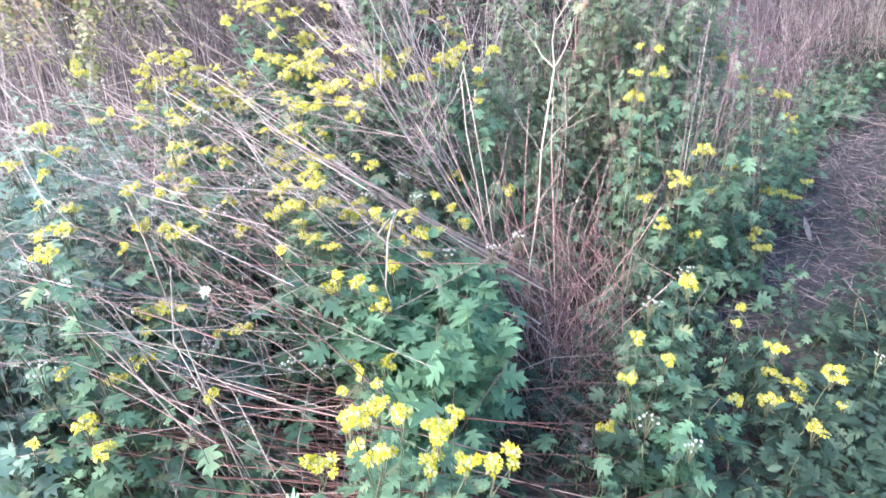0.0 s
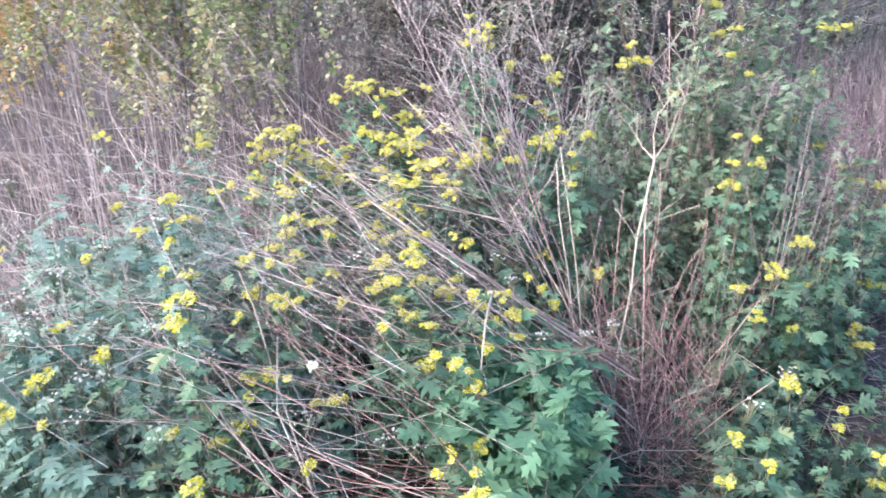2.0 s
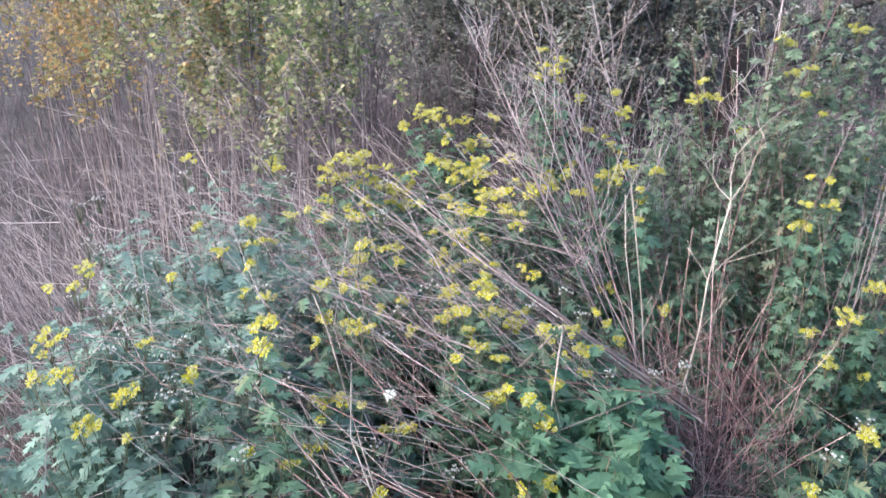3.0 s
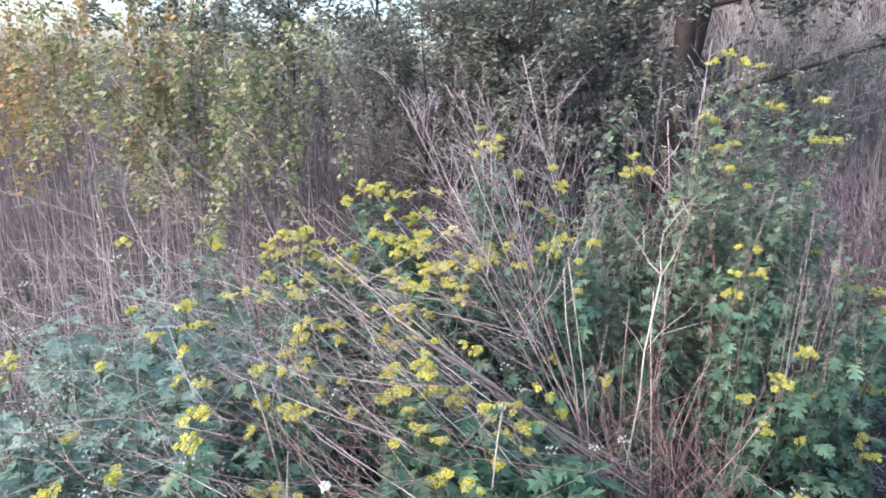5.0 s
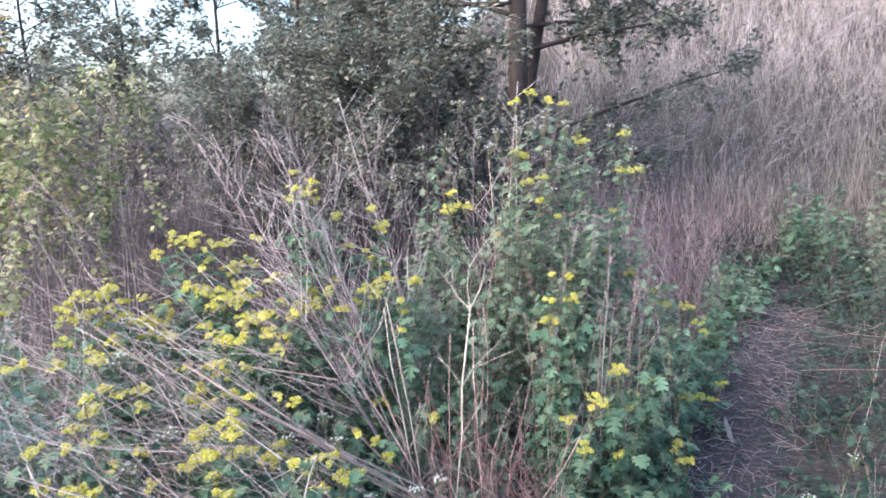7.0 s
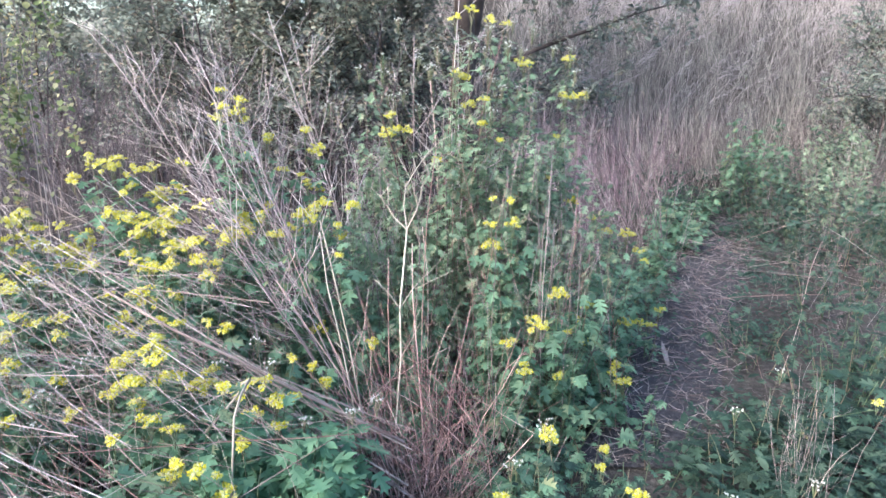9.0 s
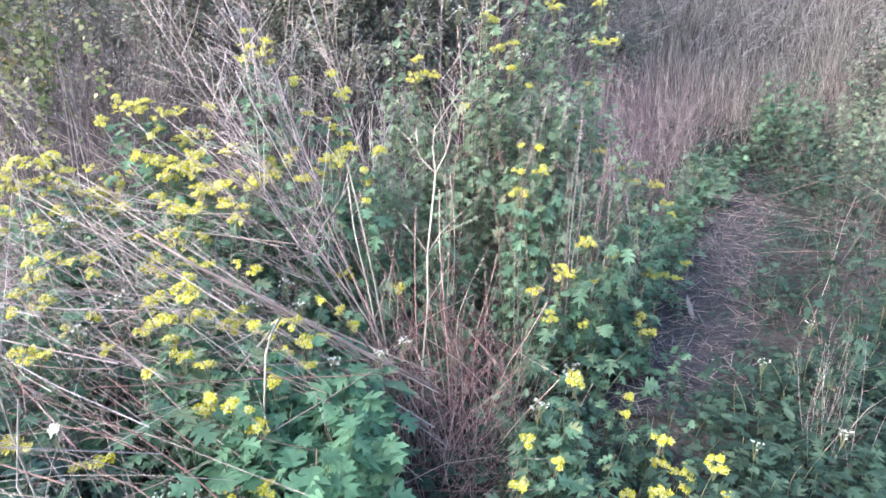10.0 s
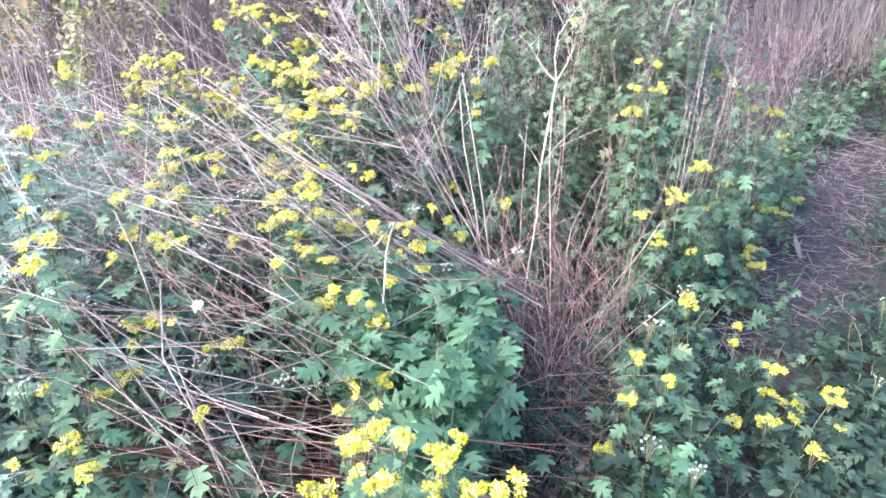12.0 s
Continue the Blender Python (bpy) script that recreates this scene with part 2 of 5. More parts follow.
def head(seed, rays=12, inner=0.32):
    """A daisy-like flower head of radius 1, facing +z."""
    r = random.Random(seed)
    s = Soup()
    for k in range(rays):
        a = math.tau * (k + r.uniform(-0.25, 0.25)) / rays
        lift, length, w = r.uniform(-0.3, 0.12), r.uniform(0.75, 1.08), r.uniform(0.14, 0.21)
        p = np.array([(0, inner * 0.7, 0), (w, 0.72 * length, lift * 0.6), (0, length, lift), (-w, 0.72 * length, lift * 0.6)])
        c, q = math.cos(a), math.sin(a)
        s.add((p @ np.array([(c, q, 0), (-q, c, 0), (0, 0, 1)]), [(0, 1, 2, 3)]))
    ring = [(inner * math.cos(math.tau * k / 7), inner * math.sin(math.tau * k / 7), 0.02) for k in range(7)]
    mid = [(0.6 * x, 0.6 * y, 0.16) for x, y, z in ring]
    v = np.array(ring + mid + [(0, 0, 0.2)])
    s.add((v, [(k, (k + 1) % 7, 7 + (k + 1) % 7, 7 + k) for k in range(7)] + [(7 + k, 7 + (k + 1) % 7, 14) for k in range(7)]))
    return s.piece()


def along(base, direction, length, roll=0.0):
    q = Vector(direction).to_track_quat("Z", "Y").to_matrix().to_4x4()
    return Matrix.Translation(base) @ q @ Matrix.Rotation(roll, 4, "Z") @ Matrix.Scale(length, 4)


def leaf_pose(p, azimuth, pitch, roll, size):
    return Matrix.Translation(p) @ Matrix.Rotation(azimuth, 4, "Z") @ Matrix.Rotation(pitch, 4, "X") @ Matrix.Rotation(roll, 4, "Y") @ Matrix.Scale(size, 4)


def stalk_piece(seed, bend=0.06, twigs=0, r0=0.0014, r1=0.0006, reach=0.22, sides=4, joints=6):
    """A dead stalk of length 1 along +z, with side twigs in its upper half."""
    r = random.Random(seed)
    ax, ay = r.uniform(-bend, bend), r.uniform(-bend, bend)
    k1, k2 = r.uniform(-0.008, 0.008), r.uniform(-0.008, 0.008)
    kink, kx, ky = r.uniform(0.3, 0.75), r.gauss(0, bend * 0.7), r.gauss(0, bend * 0.7)
    spine = lambda t: Vector((ax * t * t + k1 * math.sin(9 * t) + kx * max(0, t - kink), ay * t * t + k2 * math.cos(8 * t) - k2 + ky * max(0, t - kink), t))
    s = Soup()
    s.add(tube([spine(i / (joints - 1)) for i in range(joints)], r0, r1, sides))
    for k in range(twigs):
        t = 0.38 + 0.6 * (k + r.random() * 0.7) / twigs
        a, up, ln = r.uniform(0, math.tau), r.uniform(0.45, 1.1), reach * r.uniform(0.5, 1.1) * (1.25 - t)
        d = Vector((math.cos(a) * math.sin(up), math.sin(a) * math.sin(up), math.cos(up)))
        p = spine(t)
        e = p + d * ln + Vector((0, 0, 0.25 * ln * ln / reach))
        s.add(tube([p, p + d * ln * 0.5, e], r1 * 0.95, r1 * 0.45, 3))
        for i in range(r.choice((1, 2, 3))):
            b = r.uniform(0, math.tau)
            d2 = (d + Vector((math.cos(b), math.sin(b), 0.3)) * 0.7).normalized()
            q = p + d * ln * r.uniform(0.4, 0.9)
            s.add(tube([q, q + d2 * ln * r.uniform(0.25, 0.5)], r1 * 0.6, r1 * 0.35, 3))
    return s.piece()


def rise(x, y):
    """Height of the ground: nearly level, with a grassy bank far behind the path."""
    u, w = min(max((y - 6.0) / 7, 0), 1), min(max((x + 4.5) / 5.5, 0), 1)
    bank = 3.7 * u * u * (3 - 2 * u) * w * w * (3 - 2 * w)
    return bank + 0.02 * math.sin(1.3 * x + 0.4) * math.cos(1.1 * y) + 0.012 * math.sin(3.1 * x - 1.7 * y)


# ---- ground and path ----
def path_mid(y):
    return 0.53 + 0.48 * (y - 1.5)


def build_ground():
    line = [0.0]
    step = 0.09
    while line[-1] < 900:
        line.append(line[-1] + step)
        if line[-1] > 4:
            step *= 1.13
    line = [-v for v in line[:0:-1]] + line
    n = len(line)
    v = [(x, y + 2.0, rise(x, y + 2.0) + (0.006 * noise.noise((x * 7, y * 7, 0)) if abs(x) < 6 and abs(y) < 6 else 0)) for y in line for x in line]
    f = [(j * n + i, j * n + i + 1, (j + 1) * n + i + 1, (j + 1) * n + i) for j in range(n - 1) for i in range(n - 1)]
    me = as_mesh("ground", (np.array(v), f), SOIL)
    tagged(new("ground", me), "dark damp soil under weeds and rotting straw", "ground", kind="structure")
    rows = 90
    v, f = [], []
    for j in range(rows):
        y = 1.95 + 6.05 * j / (rows - 1)
        mid = path_mid(y) + 0.03 * math.sin(2.1 * y)
        half = max(0.13, 0.30 - 0.04 * (y - 2.0)) + 0.03 * math.sin(5 * y) + 0.02 * math.sin(13 * y + 1)
        for i in range(9):
            x = mid + half * (i / 4 - 1)
            edge = 0.012 if 0 < i < 8 else -0.03
            v.append((x, y, rise(x, y) + edge + 0.004 * noise.noise((x * 11, y * 11, 3))))
    f = [(j * 9 + i, j * 9 + i + 1, (j + 1) * 9 + i + 1, (j + 1) * 9 + i) for j in range(rows - 1) for i in range(8)]
    tagged(new("path", as_mesh("path", (np.array(v), f), TROD)), "narrow trodden earth path with straw litter between weeds", "path", kind="structure")


build_ground()


# ---- plants ----
LOBED = [lobed(k, cut, wide) for k, (cut, wide) in enumerate([(0.45, 1.0), (0.6, 0.9), (0.5, 1.15), (0.4, 0.85)])]
FINE = [lacy(20 + k) for k in range(5)]
INNER = [plain_lobed(120 + k) for k in range(4)]
SMALL = [blade([(0, 0.02, 0), (0.35, w, 0), (0.7, w * 0.8, 0), (1.0, 0.02, 0)], 0.2, 0.25) for w in (0.15, 0.24)]
OVAL = [oval(30 + k, w) for k, w in enumerate((0.5, 0.65, 0.8))]
HEADS = [as_mesh("flower", head(50 + k), PETAL, False) for k in range(5)]
ASTERS = [as_mesh("aster_flower", head(60 + k, 11, 0.22), WHITE, False) for k in range(3)]
LEAVES = {}
for shape, pieces in (("lobed", LOBED), ("fine", FINE), ("oval", OVAL)):
    for tint, mat in (("green", LEAF), ("deep", DEEP), ("young", YOUNG), ("pale", PALE), ("weed", WEED), ("sage", SAGE)):
        LEAVES[shape, tint] = [as_mesh("leaf", p, mat) for p in pieces]
PIECES = {"lobed": INNER, "fine": FINE, "oval": OVAL}
TINTS = {"green": LEAF, "deep": DEEP, "young": YOUNG, "pale": PALE, "weed": WEED, "sage": SAGE}


def curved(a, b, sag, r, n=7):
    """A stem's line from a up to b, which leaves the ground nearly upright."""
    a, b = Vector(a), Vector(b)
    side = Vector((r.uniform(-1, 1), r.uniform(-1, 1), 0)) * sag
    c = Vector((a.x * 0.65 + b.x * 0.35, a.y * 0.65 + b.y * 0.35, a.z * 0.35 + b.z * 0.65)) + side
    return [a * (1 - t) ** 2 + c * 2 * t * (1 - t) + b * t * t for t in [i / (n - 1) for i in range(n)]]


def leafy(root, r, stems, shape, tint, size, low, spacing, fill, limit):
    """Leaves along the stems: the outer ones single, the inner ones joined."""
    soup, count = Soup(), 0
    meshes, pieces = LEAVES[shape, tint], PIECES[shape]
    todo = []
    for line in stems:
        length = sum((line[i + 1] - line[i]).length for i in range(len(line) - 1))
        n = max(3, int(length * (1 - low) / spacing))
        turn = r.uniform(0, 6)
        for k in range(n):
            t = low + (0.97 - low) * (k + r.random() * 0.8) / n
            i = min(int(t * (len(line) - 1)), len(line) - 2)
            p = line[i].lerp(line[i + 1], t * (len(line) - 1) - i)
            s = size * r.uniform(0.5, 1.15) * (1.1 - 0.4 * t)
            turn += 2.4
            todo.append(leaf_pose(p, turn + r.uniform(-0.5, 0.5), r.uniform(-0.5, 0.25) + 0.2 * t, r.uniform(-0.4, 0.4), s))
        for k in range(int(n * fill)):
            t = r.uniform(low * 0.75, 0.95)
            i = min(int(t * (len(line) - 1)), len(line) - 2)
            p = line[i].lerp(line[i + 1], t * (len(line) - 1) - i) + Vector((r.gauss(0, 0.03), r.gauss(0, 0.03), r.gauss(0, 0.02)))
            soup.add(r.choice(pieces), leaf_pose(p, r.uniform(0, 6.3), r.uniform(-0.5, 0.4), r.uniform(-0.5, 0.5), size * r.uniform(0.5, 1.05)))
    r.shuffle(todo)
    for m in todo:
        if count < limit:
            child("leaf", r.choice(meshes), root, m)
            count += 1
        else:
            soup.add(r.choice(pieces), m)
    if soup.n:
        child("foliage", soup.mesh("foliage", TINTS[tint]), root, kind="stuff")


def plant(name, x, y, targets, spread, height, extra, shape, tint, size, seed, label, category, group, low=0.2, spacing=0.03, fill=1.0, limit=90, bunches=(), flowers=HEADS, radius=0.0112, stem_r=0.0019, lean=(0, 0), stem=None):
    """A leafy plant: stems to the given places and others round about, leaves and flower bunches."""
    r = random.Random(seed)
    z = rise(x, y)
    root = tagged(new(name), label, category, group)
    root.location = (x, y, z)
    o = Vector((x, y, z))
    lines = []
    for p in targets:
        foot = Vector((r.uniform(-0.3, 0.3) * spread, r.uniform(-0.3, 0.3) * spread, -0.01))
        e = Vector(p[:3]) - o
        foot += Vector((e.x, e.y, 0)) * 0.45
        lines.append(curved(foot, e, 0.03, r))
    for k in range(extra):
        a, q = r.uniform(0, math.tau), spread * math.sqrt(r.random())
        foot = Vector((math.cos(a), math.sin(a), 0)) * q * 0.55 + Vector((0, 0, -0.01))
        e = Vector((math.cos(a) * q + lean[0], math.sin(a) * q + lean[1], height * r.uniform(0.65, 1.05) * (1 - 0.3 * (q / spread) ** 2)))
        lines.append(curved(foot, e, 0.04, r))
    for line in lines:
        child("stem", as_mesh("stem", tube(line, stem_r, stem_r * 0.5), stem or GREEN_STEM), root)
    leafy(root, r, lines, shape, tint, size, low, spacing, fill, limit)
    for p in bunches:
        c = Vector(p[:3]) - o
        rad = p[3] / 100
        n = max(2, min(12, round((rad / radius) ** 2 * 1.5 + 1))) if radius > 0.01 else max(1, min(9, round((rad / radius) ** 2 * 1.5)))
        stalks, heads = Soup(), []
        for k in range(n):
            a, q = k * 2.4 + r.uniform(-0.4, 0.4), rad * math.sqrt((k + 0.3) / n) * 1.05
            e = Vector((math.cos(a) * q, math.sin(a) * q, r.uniform(-0.4, 0.4) * rad - 0.4 * q))
            stalks.add(tube([Vector((0, 0, -0.035 - rad)), e * 0.6 + Vector((0, 0, -0.012)), e], 0.0008, 0.0006, 3))
            tip = Matrix.Translation(e) @ Matrix.Rotation(r.uniform(0.15, 1.0), 4, "X") @ Matrix.Rotation(r.uniform(-0.5, 0.5), 4, "Y") @ Matrix.Rotation(r.uniform(0, 6), 4, "Z")
            heads.append(tip @ Matrix.Scale(radius * r.uniform(0.8, 1.25), 4))
        bunch = child("flower_stem", stalks.mesh("flower_stem", GREEN_STEM), root, Matrix.Translation(c))
        for m in heads:
            child("flower", r.choice(flowers), bunch, m)
    return root


CHRYS = 100


def chrysanthemum(x, y, bunches):
    """A wild chrysanthemum in flower, given the places and radii (cm) of its bunches."""
    global CHRYS
    CHRYS += 1
    r = random.Random(CHRYS)
    bunches = list(bunches)
    if -1.1 < x < 0.0 and y > 1.1:
        for b in bunches[:]:
            if r.random() < 0.6:
                bunches.append((b[0] + r.gauss(0, 0.05), b[1] + r.gauss(0, 0.05), b[2] + r.gauss(0, 0.025), r.uniform(0.9, 2.0)))
    top = sum(b[2] for b in bunches) / len(bunches)
    # plants far to the left get the leaf colour that includes the glare
    pale = x < -0.9 and y < 1.6
    tall = top > 0.85
    words = "grey-green" if pale else "dark green"
    size = 0.055 if tall else 0.042 if y < 0.9 and x > -0.5 else 0.05 if y < 1.2 else 0.058
    # near the path these leaves take the weed tint, which has shade in its colour
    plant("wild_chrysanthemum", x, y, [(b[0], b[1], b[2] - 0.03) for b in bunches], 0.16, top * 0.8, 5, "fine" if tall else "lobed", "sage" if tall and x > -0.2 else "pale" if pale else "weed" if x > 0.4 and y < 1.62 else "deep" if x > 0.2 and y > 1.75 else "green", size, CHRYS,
          ("tall " if tall else "") + "wild chrysanthemum with bunches of yellow flowers and " + words + " leaves", "flowering plant", "wild chrysanthemums",
          low=0.2, spacing=0.034, fill=1.0 if tall else 0.85 if x > 0.4 and y < 1.62 else 0.9, limit=13, bunches=bunches)


chrysanthemum(-0.15, 0.82, [(-0.21, 0.75, 0.53, 1.5), (-0.14, 0.77, 0.53, 1.4), (-0.09, 0.77, 0.51, 1.6), (-0.16, 0.73, 0.49, 1.8), (-0.22, 0.91, 0.46, 0.6), (-0.31, 0.99, 0.37, 0.8), (-0.24, 0.81, 0.47, 1.3), (-0.2, 0.85, 0.47, 1.9), (-0.21, 0.81, 0.47, 0.9), (-0.21, 0.77, 0.46, 1.2), (-0.25, 0.73, 0.46, 2), (-0.11, 0.83, 0.46, 1.7), (-0.08, 0.85, 0.47, 1.7), (-0.1, 0.76, 0.46, 1.6), (-0.05, 0.77, 0.46, 1.5), (0.01, 0.79, 0.46, 1.4), (-0.01, 0.77, 0.46, 1.2)])
chrysanthemum(-1.12, 0.85, [(-1.2, 0.85, 0.53, 2.4), (-1.25, 0.82, 0.52, 1.6), (-1.05, 0.86, 0.52, 2.2), (-1.07, 0.85, 0.5, 1.5), (-1.13, 0.81, 0.45, 2.3), (-1.1, 0.82, 0.45, 1.3), (-1.12, 0.98, 0.55, 1.5), (-1.03, 0.82, 0.44, 0.9)])
chrysanthemum(-0.74, 0.96, [(-0.76, 0.89, 0.66, 2.3), (-0.82, 1.01, 0.65, 2), (-0.8, 0.93, 0.67, 1.1), (-0.76, 1.1, 0.43, 2.1), (-0.7, 1.08, 0.46, 2), (-0.63, 1.03, 0.49, 0.9), (-0.75, 1.07, 0.4, 1.1), (-0.75, 1.02, 0.36, 1.7), (-0.72, 1.04, 0.36, 1), (-0.78, 0.99, 0.34, 1.8), (-0.85, 0.95, 0.37, 1.3), (-0.56, 0.97, 0.35, 1.4), (-0.71, 0.82, 0.38, 2.2), (-0.68, 0.81, 0.34, 2), (-0.76, 0.76, 0.38, 1.1), (-0.87, 0.84, 0.61, 1.4)])
chrysanthemum(-1.25, 0.97, [(-1.28, 1, 0.69, 2.1), (-1.27, 0.88, 0.58, 3.4), (-1.27, 0.96, 0.66, 1.9), (-1.31, 0.93, 0.66, 1.1), (-1.12, 1.08, 0.67, 1.4)])
chrysanthemum(-1.08, 1.27, [(-1.03, 1.25, 0.76, 2.5), (-1.01, 1.29, 0.7, 1.8), (-1.03, 1.42, 0.73, 1.9), (-1.22, 1.29, 0.71, 1.2), (-0.96, 1.12, 0.64, 1.2), (-1.22, 1.28, 0.88, 1.6), (-1.11, 1.23, 0.68, 2.2)])
chrysanthemum(0.44, 1.29, [(0.44, 1.29, 0.13, 1.2)])
chrysanthemum(0.25, 1.29, [(0.25, 1.35, 0.32, 1.7), (0.31, 1.3, 0.3, 1.3), (0.23, 1.26, 0.27, 1.8), (0.2, 1.26, 0.13, 2.1)])
chrysanthemum(-0.32, 1.31, [(-0.41, 1.26, 0.53, 1.8), (-0.35, 1.45, 0.51, 2), (-0.29, 1.46, 0.53, 1.8), (-0.26, 1.45, 0.49, 2.2), (-0.3, 1.41, 0.48, 1.8), (-0.23, 1.49, 0.48, 1.6), (-0.41, 1.24, 0.45, 2.1), (-0.32, 1.15, 0.52, 1.4), (-0.3, 1.18, 0.48, 1), (-0.29, 1.3, 0.47, 1.2), (-0.35, 1.18, 0.34, 1.5), (-0.34, 1.14, 0.34, 1.4)])
chrysanthemum(-0.77, 1.33, [(-0.76, 1.49, 0.62, 1.7), (-0.85, 1.5, 0.66, 1.8), (-0.81, 1.37, 0.66, 1.8), (-0.77, 1.33, 0.62, 1.9), (-0.82, 1.21, 0.65, 1.9), (-0.81, 1.29, 0.61, 1.2), (-0.73, 1.22, 0.56, 3.1), (-0.77, 1.21, 0.56, 1.1), (-0.65, 1.32, 0.52, 1.6), (-0.73, 1.32, 0.56, 1.4)])
chrysanthemum(-0.51, 1.37, [(-0.5, 1.39, 0.64, 2.5), (-0.5, 1.42, 0.65, 1.5), (-0.6, 1.46, 0.58, 2.3), (-0.59, 1.41, 0.58, 2), (-0.47, 1.34, 0.63, 1.8), (-0.47, 1.37, 0.58, 1.8), (-0.56, 1.39, 0.56, 1.7), (-0.58, 1.36, 0.55, 2.3), (-0.51, 1.34, 0.53, 1.3), (-0.45, 1.41, 0.57, 1.3), (-0.46, 1.27, 0.54, 1.8), (-0.43, 1.47, 0.51, 2.7), (-0.44, 1.44, 0.53, 1.6), (-0.58, 1.14, 0.38, 1.8)])
chrysanthemum(0.66, 1.40, [(0.58, 1.43, 0.13, 2.3), (0.69, 1.41, 0.24, 2.5), (0.73, 1.4, 0.15, 1.1), (0.65, 1.45, 0.12, 1.1), (0.65, 1.33, 0.14, 2.2)])
chrysanthemum(0.44, 1.46, [(0.37, 1.5, 0.39, 2.5), (0.51, 1.42, 0.12, 1.9)])
chrysanthemum(0.59, 1.58, [(0.57, 1.73, 0.2, 1.5), (0.54, 1.65, 0.2, 1.5), (0.59, 1.5, 0.23, 2.1), (0.61, 1.53, 0.14, 2.2), (0.66, 1.51, 0.13, 2.7)])
chrysanthemum(-0.62, 1.67, [(-0.63, 1.77, 0.69, 2.1), (-0.51, 1.76, 0.68, 2.3), (-0.66, 1.73, 0.61, 2.4), (-0.8, 1.57, 0.63, 2.3), (-0.7, 1.67, 0.59, 2.2), (-0.7, 1.64, 0.57, 1.8), (-0.64, 1.6, 0.58, 1.8), (-0.6, 1.74, 0.63, 1.6), (-0.69, 1.72, 0.63, 1.8), (-0.6, 1.64, 0.59, 2.2), (-0.53, 1.59, 0.61, 1.8), (-0.42, 1.62, 0.59, 1.9)])
chrysanthemum(-1.03, 1.75, [(-1.02, 1.78, 0.81, 2.1), (-1.05, 1.72, 0.82, 2), (-1.1, 1.73, 0.79, 2.2), (-1.14, 1.79, 0.73, 2.7), (-1.1, 1.82, 0.74, 2.7), (-1.02, 1.8, 0.76, 2.1), (-1, 1.86, 0.77, 1.8), (-1.09, 1.7, 0.7, 2.2), (-1, 1.68, 0.68, 2.2), (-0.98, 1.75, 0.69, 2.5), (-1, 1.89, 0.7, 2.2), (-0.96, 1.83, 0.66, 1.8), (-1, 1.54, 0.69, 2), (-0.94, 1.61, 0.68, 1.9), (-1.02, 1.82, 0.82, 2.5), (-1, 1.83, 0.74, 3.1), (-0.96, 1.88, 0.66, 2.4), (-1.03, 1.8, 0.72, 2.5), (-0.97, 1.65, 0.67, 2), (-1.21, 1.61, 0.82, 2)])
chrysanthemum(-0.65, 1.89, [(-0.72, 1.91, 0.78, 4.3), (-0.7, 1.98, 0.8, 3.2), (-0.69, 1.94, 0.76, 3.4), (-0.75, 1.9, 0.75, 2.6), (-0.66, 1.99, 0.76, 1.8), (-0.76, 1.85, 0.71, 2.2), (-0.71, 1.79, 0.7, 1.8), (-0.67, 1.78, 0.7, 2.1), (-0.65, 1.87, 0.72, 3), (-0.61, 1.88, 0.72, 1.8), (-0.58, 1.91, 0.73, 2), (-0.55, 1.81, 0.7, 1.9), (-0.71, 2.02, 0.79, 2.2), (-0.64, 1.93, 0.72, 1.9), (-0.52, 1.85, 0.68, 2), (-0.63, 1.81, 0.69, 2), (-0.58, 1.87, 0.69, 1.5)])
chrysanthemum(-0.26, 1.97, [(-0.37, 1.92, 0.75, 2.3), (-0.31, 1.98, 0.8, 1.8), (-0.28, 2, 0.81, 2), (-0.23, 1.68, 0.46, 1.6), (-0.26, 1.94, 0.46, 2.2), (-0.09, 1.82, 0.47, 1.7), (-0.3, 2.01, 0.79, 2), (-0.2, 1.96, 0.77, 1.3), (-0.33, 1.98, 0.75, 1.7), (-0.31, 2.08, 0.87, 1.6), (-0.26, 2.04, 0.82, 1.9), (-0.28, 2.14, 0.97, 2.3), (-0.19, 1.92, 0.69, 1.1), (-0.29, 2.11, 0.96, 2), (-0.16, 2.02, 0.82, 2.5)])
chrysanthemum(-0.51, 2.00, [(-0.63, 2.05, 0.79, 1.8), (-0.51, 1.9, 0.74, 2.5), (-0.48, 1.97, 0.79, 2.2), (-0.45, 1.93, 0.76, 2), (-0.62, 2.1, 0.8, 1.8), (-0.58, 1.99, 0.74, 1.9), (-0.51, 1.96, 0.74, 2.1), (-0.49, 2.04, 0.82, 1.9), (-0.44, 1.99, 0.77, 1.7), (-0.48, 2, 1.09, 2.5), (-0.47, 2.02, 1.06, 1.7), (-0.42, 2.06, 1.01, 1.7), (-0.53, 1.97, 1.07, 2.1), (-0.47, 2.03, 0.95, 1.8), (-0.51, 1.95, 1.1, 2.2)])
chrysanthemum(-0.88, 2.01, [(-0.95, 1.96, 0.89, 2), (-0.9, 2.01, 0.93, 3.6), (-0.85, 2.12, 0.89, 3.4), (-0.78, 2.1, 0.83, 3.7), (-0.75, 2.17, 0.83, 3.8), (-0.84, 1.94, 0.8, 3.2), (-0.79, 1.92, 0.79, 3.1), (-0.98, 1.98, 0.7, 3.7), (-0.95, 1.96, 0.67, 2.2), (-0.9, 1.89, 0.66, 2.1), (-0.87, 2.08, 0.93, 1.9), (-0.79, 2.12, 0.9, 2.1), (-0.83, 2.05, 0.85, 1.9), (-0.99, 1.95, 0.68, 3.2), (-0.95, 1.99, 0.72, 2.3), (-0.99, 1.94, 0.76, 1.9)])
